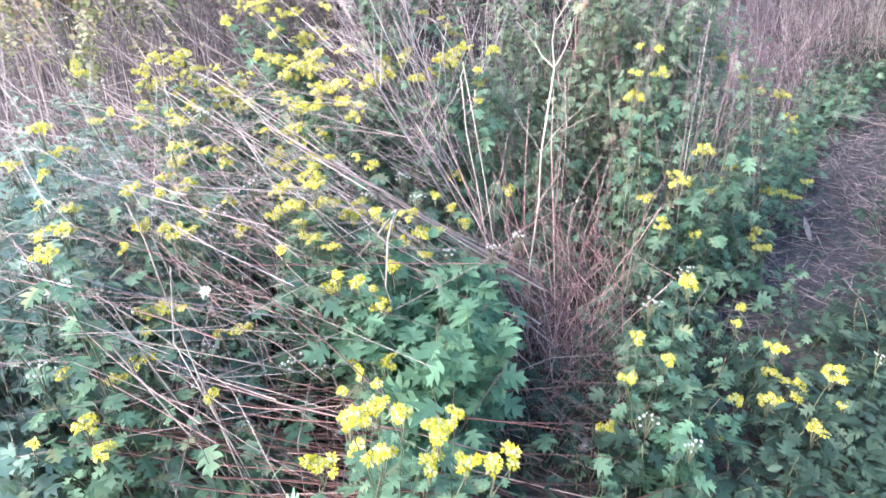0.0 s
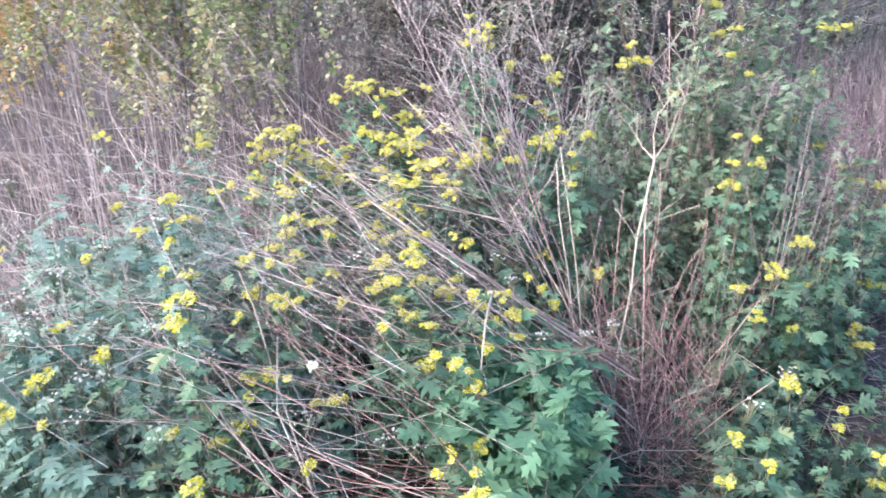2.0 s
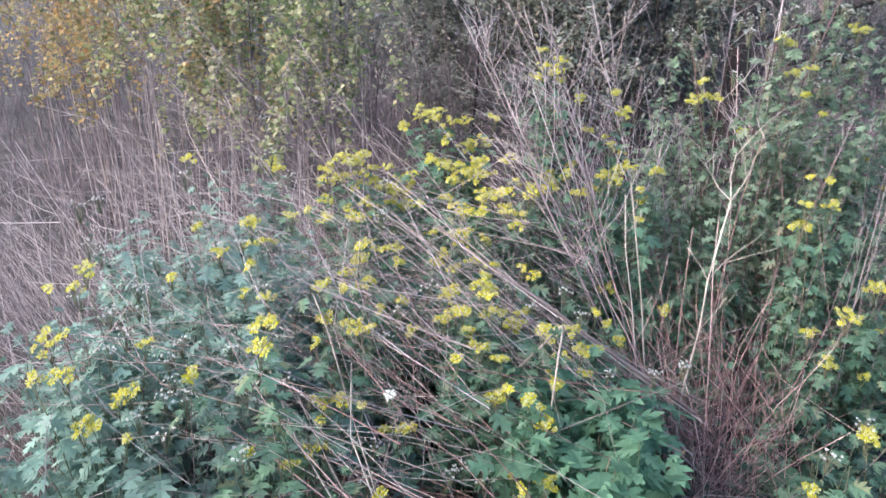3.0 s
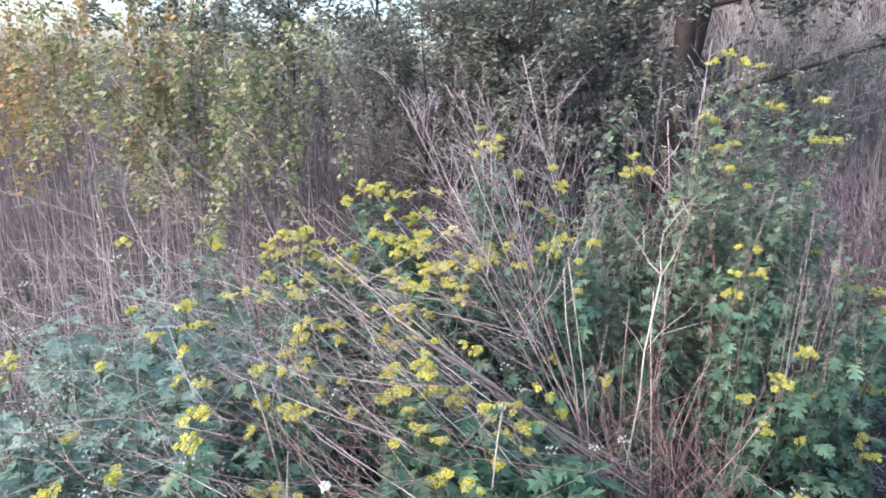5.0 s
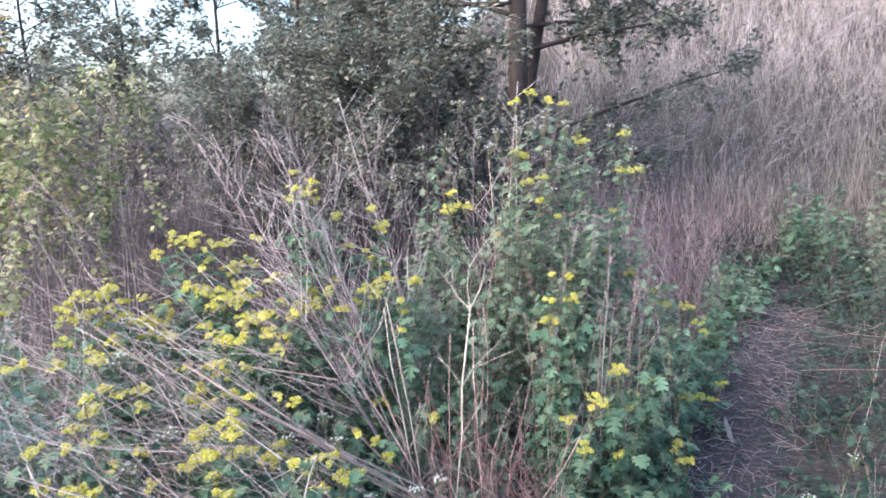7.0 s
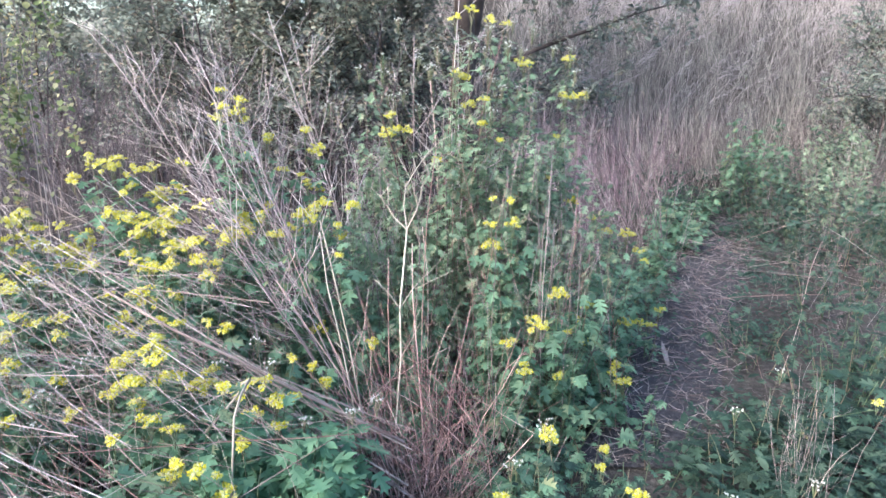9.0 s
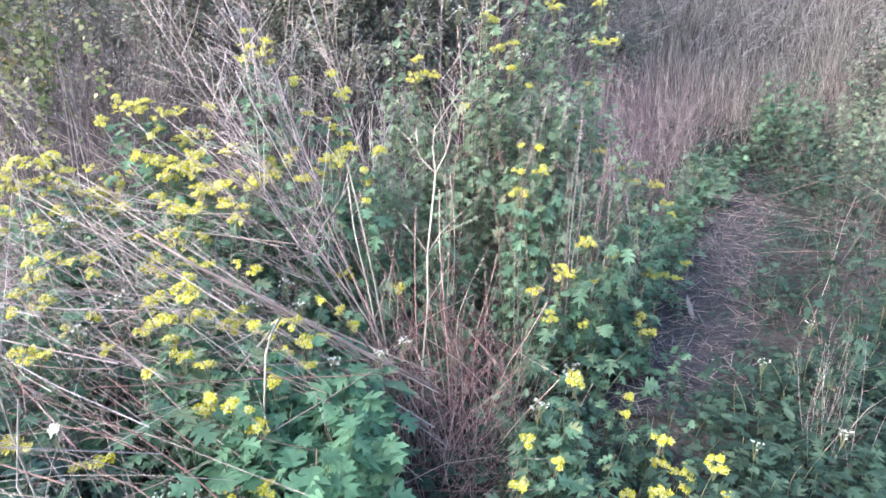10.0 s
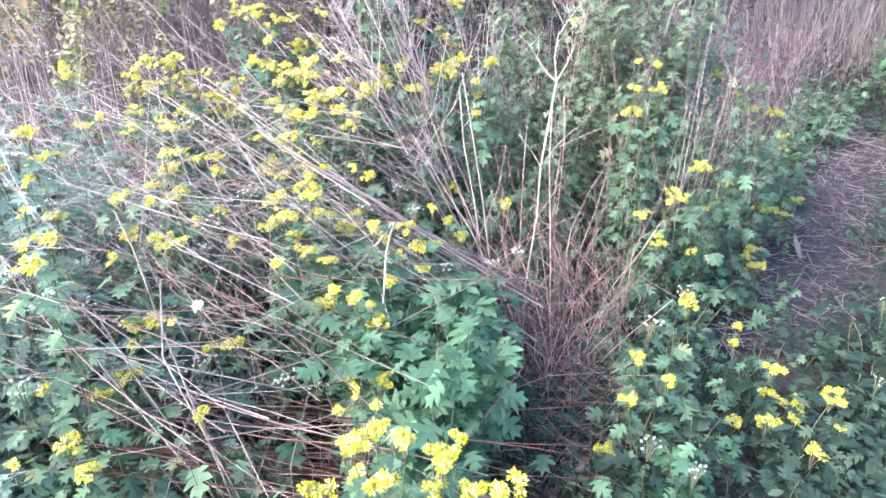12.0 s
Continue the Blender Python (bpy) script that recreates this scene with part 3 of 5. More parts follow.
chrysanthemum(0.35, 2.04, [(0.25, 2.06, 0.76, 1.9), (0.32, 2.11, 0.75, 2.3), (0.26, 2.12, 0.68, 3), (0.47, 2.06, 0.54, 2.7), (0.39, 1.94, 0.49, 3.8), (0.31, 1.96, 0.42, 2.3), (0.35, 1.86, 0.38, 2.5), (0.51, 2.08, 0.4, 1.1), (0.46, 1.93, 0.32, 1.6), (0.26, 2.14, 0.82, 1.1), (0.32, 2.18, 0.8, 1.3)])
chrysanthemum(0.77, 2.17, [(0.61, 2.28, 0.43, 2.4), (0.55, 2.15, 0.42, 1.2), (0.6, 2.21, 0.32, 2.4), (0.7, 2.19, 0.21, 1.8), (0.73, 2.16, 0.19, 2.7), (0.72, 2.22, 0.22, 1.9), (1.46, 1.96, 0.24, 1.5)])
chrysanthemum(0.10, 2.32, [(0.08, 2.4, 0.9, 1.8), (0.18, 2.35, 1.39, 2.3), (0.13, 2.25, 1.36, 1.8), (0.16, 2.4, 1.18, 2.4), (0.23, 2.34, 1.11, 2.3), (0.18, 2.32, 1.1, 1.9), (0.22, 2.29, 1.04, 1.5), (0.29, 2.33, 0.98, 1.1), (-0.08, 2.29, 1.01, 3.2), (-0.03, 2.33, 1.01, 2.3), (-0.07, 2.27, 1.06, 1.9), (-0.08, 2.25, 1, 1.9), (0.14, 2.37, 1.19, 2.6)])
chrysanthemum(0.40, 2.60, [(0.49, 2.62, 0.81, 1.3), (0.3, 2.6, 1.36, 1.3), (0.38, 2.58, 1.23, 3.2), (0.5, 2.66, 0.8, 1.3), (0.47, 2.6, 0.72, 1.3), (0.52, 2.62, 0.96, 1.3), (0.25, 2.52, 1.37, 1.9), (0.32, 2.63, 1.36, 1.6)])
chrysanthemum(0.78, 2.65, [(0.7, 2.69, 0.64, 1.9), (0.74, 2.64, 0.6, 3), (0.84, 2.69, 0.58, 3.4), (0.85, 2.6, 0.23, 2.9)])
chrysanthemum(0.99, 2.82, [(0.96, 2.91, 0.44, 2.1), (1.06, 2.85, 0.19, 2.1), (1.01, 2.79, 0.14, 2.1), (0.94, 2.73, 0.18, 2.3)])
chrysanthemum(0.60, 2.85, [(0.62, 2.76, 0.69, 2.9), (0.6, 2.99, 1.25, 2.3), (0.57, 2.81, 1.11, 2.6), (0.6, 2.89, 1.25, 2.2), (0.63, 2.82, 1.11, 3.7)])
chrysanthemum(1.10, 3.27, [(1.1, 3.27, 0.29, 2.1)])


# leafy plants without flowers
WEEDS = 300


def leafy_weed(x, y, h, s, n, shape, tint, size, what):
    """A leafy weed without flowers: height, spread, number of stems, leaf shape, tint and size."""
    global WEEDS
    WEEDS += 1
    airy = h > 0.8 and y < 3
    if airy and tint in ("green", "pale"):
        tint = "sage"
    plant("tall_weed" if h > 0.8 else "leafy_weed", x, y, [], s, h, n, shape, tint, size * (0.88 if airy else 0.92 if tint == "pale" else 1.1), WEEDS, what, "weed", "weeds", low=0.1 if h < 0.8 else 0.45,
          spacing=0.034, fill=2.3 if tint == "young" else 1.8 if tint == "pale" and h < 0.8 else 1.2 if tint == "green" and h < 0.8 else 0.8 if h < 0.8 else 2.2, limit=6, stem=BRUSH if airy else None)


leafy_weed(-0.74, 1.12, 0.42, 0.20, 10, "lobed", "pale", 0.075, "grey-green weed with lobed leaves and straw through it")
leafy_weed(-0.58, 1.02, 0.30, 0.16, 8, "lobed", "green", 0.07, "green weed with lobed leaves under dry straw")
leafy_weed(-0.86, 1.22, 0.50, 0.20, 10, "lobed", "pale", 0.075, "grey-green weed with lobed leaves and straw through it")
leafy_weed(-1.02, 1.00, 0.46, 0.20, 10, "lobed", "pale", 0.075, "grey-green weed with lobed leaves and straw through it")
leafy_weed(-0.16, 1.66, 0.34, 0.14, 8, "fine", "deep", 0.05, "dark green weed growing through dead stalks")
leafy_weed(0.22, 1.72, 0.32, 0.12, 8, "fine", "deep", 0.05, "dark green weed growing through dead stalks")
leafy_weed(0.04, 1.90, 0.45, 0.16, 10, "fine", "deep", 0.05, "dark green weed growing through dead stalks")
leafy_weed(-1.20, 1.62, 0.78, 0.22, 10, "lobed", "pale", 0.075, "grey-green weed with lobed leaves and straw through it")
leafy_weed(-1.42, 1.82, 0.74, 0.24, 10, "fine", "pale", 0.075, "grey-green weed with finely cut leaves and straw through it")
leafy_weed(-1.66, 1.56, 0.66, 0.24, 10, "lobed", "pale", 0.075, "grey-green weed with lobed leaves and straw through it")
leafy_weed(-0.28, 1.28, 0.56, 0.20, 24, "lobed", "young", 0.064, "bushy bright green weed with broad lobed leaves")
leafy_weed(-0.14, 1.17, 0.52, 0.17, 18, "lobed", "young", 0.07, "bushy bright green weed with broad lobed leaves")
leafy_weed(-0.20, 1.42, 0.53, 0.15, 16, "lobed", "young", 0.064, "bushy bright green weed with broad lobed leaves")
leafy_weed(-0.72, 1.75, 0.55, 0.24, 14, "lobed", "green", 0.055, "dark green weed with lobed leaves among dry stalks")
leafy_weed(-0.42, 1.75, 0.42, 0.22, 14, "lobed", "green", 0.055, "dark green weed with lobed leaves among dry stalks")
leafy_weed(-0.20, 2.05, 0.50, 0.20, 12, "lobed", "green", 0.052, "dark green weed with lobed leaves among dry stalks")
leafy_weed(-0.95, 2.05, 0.65, 0.22, 12, "lobed", "green", 0.05, "dark green weed with lobed leaves among dry stalks")
leafy_weed(0.10, 2.20, 0.95, 0.22, 14, "fine", "green", 0.065, "tall green weed with finely cut leaves")
leafy_weed(0.32, 2.35, 1.05, 0.22, 16, "fine", "green", 0.065, "tall green weed with finely cut leaves")
leafy_weed(0.52, 2.55, 1.10, 0.24, 16, "fine", "pale", 0.065, "tall grey-green weed with finely cut leaves")
leafy_weed(0.20, 2.65, 1.15, 0.26, 16, "fine", "pale", 0.065, "tall grey-green weed with finely cut leaves")
leafy_weed(-0.05, 2.55, 1.00, 0.18, 10, "fine", "pale", 0.045, "tall grey-green weed with finely cut leaves")
leafy_weed(0.42, 1.95, 0.42, 0.20, 14, "lobed", "deep", 0.06, "dark green weed with lobed leaves beside the path")
leafy_weed(0.62, 2.25, 0.36, 0.18, 12, "lobed", "deep", 0.055, "dark green weed with lobed leaves beside the path")
leafy_weed(0.78, 2.65, 0.40, 0.20, 12, "fine", "deep", 0.05, "dark green weed with cut leaves beside the path")
leafy_weed(0.32, 1.55, 0.30, 0.18, 12, "lobed", "deep", 0.065, "dark green weed with lobed leaves beside the path")
leafy_weed(0.36, 1.22, 0.26, 0.17, 10, "lobed", "weed", 0.065, "dark green weed with broad lobed leaves")
leafy_weed(0.62, 1.30, 0.16, 0.20, 8, "lobed", "weed", 0.045, "low dark green weed with lobed leaves")
leafy_weed(0.12, 1.02, 0.22, 0.14, 8, "lobed", "deep", 0.06, "low dark green weed with lobed leaves")
leafy_weed(0.50, 1.68, 0.20, 0.16, 8, "fine", "deep", 0.05, "low dark green weed beside the path")
leafy_weed(-0.58, 0.78, 0.20, 0.12, 6, "lobed", "young", 0.07, "bright green weed with broad lobed leaves under dry straw")
leafy_weed(-0.80, 0.95, 0.36, 0.20, 12, "lobed", "green", 0.065, "green weed with lobed leaves under dry straw")
leafy_weed(-0.62, 1.22, 0.36, 0.18, 10, "lobed", "green", 0.06, "green weed with lobed leaves under dry straw")
leafy_weed(-1.10, 1.15, 0.70, 0.26, 18, "fine", "pale", 0.075, "grey-green weed with finely cut leaves and straw through it")
leafy_weed(-1.32, 1.35, 0.79, 0.24, 16, "fine", "pale", 0.075, "grey-green weed with finely cut leaves and straw through it")
leafy_weed(-1.05, 1.50, 0.74, 0.22, 12, "fine", "pale", 0.069, "grey-green weed with finely cut leaves and straw through it")
leafy_weed(-1.35, 0.95, 0.50, 0.24, 14, "lobed", "pale", 0.075, "grey-green weed with lobed leaves and straw through it")
leafy_weed(-0.98, 0.78, 0.42, 0.20, 12, "lobed", "pale", 0.081, "grey-green weed with lobed leaves and straw through it")
leafy_weed(-1.70, 1.20, 0.45, 0.22, 10, "fine", "pale", 0.069, "grey-green weed with finely cut leaves and straw through it")
leafy_weed(0.00, 2.35, 0.85, 0.20, 12, "fine", "green", 0.065, "tall green weed with finely cut leaves")
leafy_weed(0.42, 2.15, 0.75, 0.20, 14, "fine", "green", 0.065, "tall green weed with finely cut leaves")
leafy_weed(0.22, 2.10, 0.62, 0.18, 12, "fine", "green", 0.05, "green weed with finely cut leaves among dead stalks")
leafy_weed(0.66, 2.45, 0.78, 0.18, 12, "fine", "deep", 0.05, "green weed with finely cut leaves among dead stalks")
leafy_weed(0.45, 2.80, 1.20, 0.26, 16, "fine", "pale", 0.065, "tall grey-green weed with finely cut leaves")
leafy_weed(-0.16, 2.62, 1.18, 0.16, 12, "fine", "pale", 0.058, "tall grey-green weed with finely cut leaves")
leafy_weed(0.62, 2.62, 1.05, 0.22, 14, "fine", "green", 0.06, "tall green weed with finely cut leaves")
leafy_weed(-1.22, 1.05, 0.58, 0.22, 14, "fine", "pale", 0.075, "grey-green weed with finely cut leaves and straw through it")
leafy_weed(-0.92, 1.35, 0.62, 0.18, 10, "fine", "pale", 0.069, "grey-green weed with finely cut leaves and straw through it")
leafy_weed(-0.90, 1.12, 0.50, 0.18, 10, "fine", "pale", 0.069, "grey-green weed with finely cut leaves and straw through it")
leafy_weed(-1.50, 1.65, 0.76, 0.24, 12, "fine", "pale", 0.069, "grey-green weed with finely cut leaves and straw through it")
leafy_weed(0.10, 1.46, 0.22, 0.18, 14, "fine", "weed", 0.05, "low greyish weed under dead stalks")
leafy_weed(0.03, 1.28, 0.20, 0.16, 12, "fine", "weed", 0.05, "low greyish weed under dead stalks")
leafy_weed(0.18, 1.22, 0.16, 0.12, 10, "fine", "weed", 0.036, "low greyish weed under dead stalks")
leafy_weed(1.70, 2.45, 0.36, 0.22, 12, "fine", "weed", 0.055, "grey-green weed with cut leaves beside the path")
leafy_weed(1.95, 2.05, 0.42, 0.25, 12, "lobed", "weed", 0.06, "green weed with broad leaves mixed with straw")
leafy_weed(2.75, 3.60, 0.45, 0.30, 14, "fine", "weed", 0.06, "green weed mixed with straw")
leafy_weed(2.30, 5.60, 0.35, 0.35, 14, "fine", "weed", 0.065, "green weed at the far end of the path")
leafy_weed(3.60, 6.40, 0.75, 0.45, 16, "fine", "weed", 0.075, "green weed mixed with tall grass")
leafy_weed(4.20, 5.40, 0.70, 0.45, 16, "fine", "weed", 0.075, "green weed mixed with tall grass")
leafy_weed(2.55, 3.90, 0.60, 0.30, 14, "fine", "weed", 0.06, "green weed mixed with straw")
leafy_weed(2.62, 5.70, 0.85, 0.34, 14, "fine", "deep", 0.075, "tall green weed among dry grass")
leafy_weed(2.95, 6.00, 0.80, 0.36, 12, "fine", "deep", 0.075, "tall green weed among dry grass")
leafy_weed(-0.14, 2.22, 0.85, 0.18, 14, "fine", "green", 0.058, "tall green weed with finely cut leaves")
leafy_weed(0.02, 2.08, 0.68, 0.18, 14, "fine", "green", 0.055, "green weed with finely cut leaves among dead stalks")
leafy_weed(-0.12, 2.50, 1.05, 0.20, 14, "fine", "pale", 0.055, "tall grey-green weed with finely cut leaves")
leafy_weed(0.14, 2.34, 1.15, 0.20, 14, "fine", "pale", 0.058, "tall grey-green weed with finely cut leaves")
leafy_weed(0.34, 2.48, 1.22, 0.20, 14, "fine", "pale", 0.058, "tall grey-green weed with finely cut leaves")
leafy_weed(-0.30, 1.92, 0.50, 0.18, 12, "lobed", "green", 0.055, "dark green weed with lobed leaves among dry stalks")
leafy_weed(0.70, 1.74, 0.18, 0.16, 12, "fine", "deep", 0.045, "low dark green weed creeping over the path")
leafy_weed(0.84, 1.98, 0.14, 0.16, 12, "fine", "weed", 0.042, "low dark green weed creeping over the path")
leafy_weed(0.55, 1.85, 0.16, 0.14, 10, "fine", "deep", 0.045, "low dark green weed creeping over the path")
leafy_weed(1.84, 4.90, 0.32, 0.28, 14, "lobed", "deep", 0.075, "low green weed at the far end of the path")
leafy_weed(2.10, 5.40, 0.34, 0.30, 14, "lobed", "deep", 0.075, "low green weed at the far end of the path")
leafy_weed(0.98, 1.72, 0.26, 0.18, 7, "lobed", "weed", 0.07, "green weed with broad leaves beside the path")
leafy_weed(1.22, 1.95, 0.36, 0.20, 9, "lobed", "weed", 0.07, "grey-green weed with cut leaves beside the path")
leafy_weed(1.50, 2.20, 0.38, 0.24, 10, "lobed", "weed", 0.07, "grey-green weed with cut leaves beside the path")
leafy_weed(0.92, 1.42, 0.18, 0.18, 8, "fine", "weed", 0.045, "green weed with broad leaves beside the path")
leafy_weed(1.45, 2.75, 0.25, 0.22, 12, "fine", "weed", 0.055, "low grey-green weed beside the path")
leafy_weed(1.85, 2.75, 0.40, 0.26, 12, "fine", "weed", 0.055, "grey-green weed mixed with straw")
leafy_weed(2.10, 3.30, 0.36, 0.28, 12, "fine", "weed", 0.055, "grey-green weed mixed with straw")
leafy_weed(1.35, 3.85, 0.30, 0.24, 14, "lobed", "deep", 0.07, "low green weed on the edge of the path")
leafy_weed(1.62, 4.45, 0.34, 0.28, 16, "lobed", "deep", 0.075, "low green weed on the edge of the path")
leafy_weed(1.10, 3.35, 0.28, 0.20, 12, "lobed", "deep", 0.062, "low green weed on the edge of the path")
leafy_weed(2.55, 5.00, 0.50, 0.40, 16, "fine", "weed", 0.07, "green weed mixed with tall grass")
leafy_weed(2.40, 4.10, 0.40, 0.35, 14, "fine", "weed", 0.06, "green weed mixed with straw")
leafy_weed(3.10, 5.60, 0.60, 0.45, 16, "fine", "weed", 0.07, "green weed mixed with tall grass")
leafy_weed(3.00, 4.30, 0.55, 0.40, 14, "fine", "weed", 0.065, "green weed mixed with straw")
leafy_weed(2.10, 6.10, 0.30, 0.35, 14, "lobed", "weed", 0.07, "low green weed at the far end of the path")
leafy_weed(0.37, 1.22, 0.26, 0.12, 9, "lobed", "young", 0.05, "bright green weed with broad lobed leaves beside dead stalks")
leafy_weed(0.36, 1.48, 0.34, 0.14, 9, "lobed", "green", 0.058, "green weed with lobed leaves beside dead stalks")
leafy_weed(2.95, 4.95, 0.62, 0.34, 12, "fine", "sage", 0.06, "grey-green weed among nodding dry grass")
leafy_weed(3.32, 5.45, 0.75, 0.38, 14, "fine", "sage", 0.065, "grey-green weed among nodding dry grass")
leafy_weed(3.62, 6.05, 0.85, 0.40, 14, "fine", "sage", 0.07, "grey-green weed among nodding dry grass")
leafy_weed(3.42, 4.85, 0.62, 0.36, 12, "fine", "deep", 0.065, "green weed among nodding dry grass")

# white asters
ASTER = 500


def white_aster(x, y, z, n, s):
    """A thin weed with sprays of tiny white flowers round a place, or with one larger flower."""
    global ASTER
    ASTER += 1
    r = random.Random(ASTER)
    spots = [(x + r.gauss(0, 0.012 * s), y + r.gauss(0, 0.01 * s), z + r.gauss(0, 0.006 * s), r.uniform(1.4, 2.6) if n > 1 else 1.0) for i in range((n + 1) // 2)]
    plant("white_aster", x + 0.03, y + 0.04, [p[:3] for p in spots], 0.05, z, 0, "oval", "weed", 0.03, ASTER + 40, "thin weed with small white aster flowers" if n > 1 else "thin weed with one open white aster flower", "flowering plant", "white asters",
          low=0.3, spacing=0.06, fill=0.2, limit=3, bunches=spots, flowers=ASTERS, radius=0.0034 if n > 1 else 0.0125, stem_r=0.0009)


white_aster(0.86, 1.52, 0.26, 4, 6)
white_aster(1.02, 1.86, 0.30, 3, 6)
white_aster(-0.56, 0.99, 0.55, 1, 1)
white_aster(-0.80, 1.12, 0.55, 7, 9)
white_aster(-1.00, 1.52, 0.80, 8, 9)
white_aster(-0.68, 1.33, 0.58, 7, 8)
white_aster(-1.28, 1.18, 0.72, 8, 9)
white_aster(-0.33, 1.51, 0.57, 5, 4)
white_aster(-0.42, 1.15, 0.36, 7, 4)
white_aster(-0.60, 1.06, 0.33, 4, 3)
white_aster(-0.11, 1.45, 0.46, 6, 4)
white_aster(-0.95, 1.05, 0.52, 9, 9)
white_aster(-1.10, 1.30, 0.72, 9, 9)
white_aster(-1.25, 1.62, 0.84, 9, 8)
white_aster(0.28, 1.40, 0.40, 4, 5)
white_aster(0.12, 2.50, 1.22, 9, 14)
white_aster(0.26, 1.15, 0.28, 4, 5)
white_aster(0.30, 2.58, 1.26, 9, 12)
white_aster(-0.05, 2.48, 1.12, 8, 12)
white_aster(0.45, 2.66, 1.24, 7, 10)
white_aster(0.02, 2.36, 1.18, 9, 12)
white_aster(0.20, 2.44, 1.30, 9, 12)
white_aster(0.38, 2.52, 1.16, 9, 12)
white_aster(-0.12, 2.42, 1.20, 9, 12)
white_aster(-1.05, 1.02, 0.60, 6, 9)
white_aster(-1.18, 0.92, 0.56, 6, 9)
white_aster(-1.00, 0.84, 0.48, 6, 9)
white_aster(-1.20, 1.10, 0.66, 6, 9)
white_aster(-0.90, 0.92, 0.52, 6, 8)
white_aster(-1.36, 1.04, 0.58, 6, 9)
white_aster(3.05, 5.05, 0.72, 9, 22)
white_aster(3.35, 5.50, 0.85, 9, 24)
white_aster(2.90, 5.60, 0.90, 7, 22)


# ---- dead stalks ----
THIN_RED = [as_mesh("stalk", stalk_piece(70 + k, 0.16, 0, 0.0021, 0.0012), RED_STALK) for k in range(6)]
CLUMP_RED = [as_mesh("stalk", stalk_piece(170 + k, 0.1, k % 3, 0.0036, 0.0020, 0.3), RED_STALK) for k in range(6)]
THICK_RED = [as_mesh("stalk", stalk_piece(75 + k, 0.07, k % 3, 0.0034, 0.0018, 0.2), RED_STALK) for k in range(5)]
FAINT_RED = [as_mesh("stalk", stalk_piece(180 + k, 0.12, 5, 0.0018, 0.0009, 0.25), BRUSH if k % 2 else RED_STALK) for k in range(6)]
THATCH_STALK = [as_mesh("stalk", stalk_piece(210 + k, 0.12, 0, 0.0030, 0.0018), THATCH) for k in range(6)]
TWIG_RED = [as_mesh("stalk", stalk_piece(80 + k, 0.16, 6, 0.0028, 0.0014), RED_STALK) for k in range(5)]
THIN_PALE = [as_mesh("stalk", stalk_piece(90 + k, 0.26, k % 3, 0.0015, 0.0008), PALE_STALK) for k in range(6)]
STRAIGHT_PALE = [as_mesh("stalk", stalk_piece(200 + k, 0.06, 3 + k % 3, 0.0022, 0.0011, 0.2), PALE_STALK) for k in range(5)]
TWIG_PINK = [as_mesh("stalk", stalk_piece(110 + k, 0.07, 20, 0.0021, 0.0010, 0.34), PINK_STALK) for k in range(6)]
TWIG_PALE = [as_mesh("stalk", stalk_piece(100 + k, 0.26, 18, 0.0024, 0.0011, 0.32), PALE_STALK) for k in range(6)]


BONE = as_mesh("stalk", stalk_piece(190, 0.1, 2, 0.0036, 0.0022, 0.2, 5), WHITE_STALK)


def clump(name, x, y, label, sticks, group="dead stalks"):
    """Dead stalks that stand or lie together: rows of (mesh, foot, tip)."""
    root = tagged(new(name), label, "dead stalks", group)
    root.location = (x, y, rise(x, y))
    o = root.location.copy()
    for me, a, b in sticks:
        a, b = Vector(a) - o, Vector(b) - o
        child("stalk", me, root, along(a, b - a, (b - a).length, (a.x * 37 + b.y * 91) % 6.28))


def upright_clump():
    r = random.Random(7)
    rows = []
    for k in range(56):
        a, q = r.uniform(0, math.tau), 0.14 * math.sqrt(r.random())
        foot = (0.05 + math.cos(a) * q * 1.1, 1.70 + math.sin(a) * q, 0.0)
        h = 0.12 + 0.42 * r.random() ** 1.3
        tip = (foot[0] + math.cos(a) * r.uniform(0, 0.2) + r.gauss(-0.03, 0.07), foot[1] + r.gauss(0.03, 0.1), h)
        rows.append((r.choice(CLUMP_RED), foot, tip))
    for k in range(6):
        foot = (r.gauss(0.03, 0.07), r.gauss(1.70, 0.06), 0.0)
        u = r.random()
        tip = (foot[0] - 0.03 - 0.36 * u + r.gauss(0, 0.05), foot[1] + r.gauss(0.12, 0.08), r.uniform(0.42, 0.8) - 0.1 * u)
        rows.append((r.choice(THICK_RED), foot, tip))
    for k in range(110):
        c = Vector((r.gauss(0.08, 0.14), r.gauss(1.55, 0.15), r.uniform(0.02, 0.22)))
        d = Vector((r.gauss(0, 1), r.gauss(0, 0.6), r.gauss(0, 0.5))).normalized() * r.uniform(0.08, 0.2)
        rows.append((r.choice(THIN_RED + THIN_PALE), c - d, c + d))
    clump("dead_stalk_clump", 0.05, 1.72, "dense upright clump of thin red-brown dead stalks", rows)
    rows = []
    for k in range(60):
        c = Vector((r.gauss(0.12, 0.10), r.gauss(1.34, 0.12), r.uniform(0.02, 0.14)))
        d = Vector((r.gauss(0, 0.8), r.gauss(0, 0.6), r.gauss(0, 0.45))).normalized() * r.uniform(0.05, 0.16)
        rows.append((r.choice(THIN_PALE + THIN_RED[:2]), c - d, c + d))
    clump("straw_pile", 0.12, 1.34, "grey-brown broken stalks heaped on bare soil", rows)


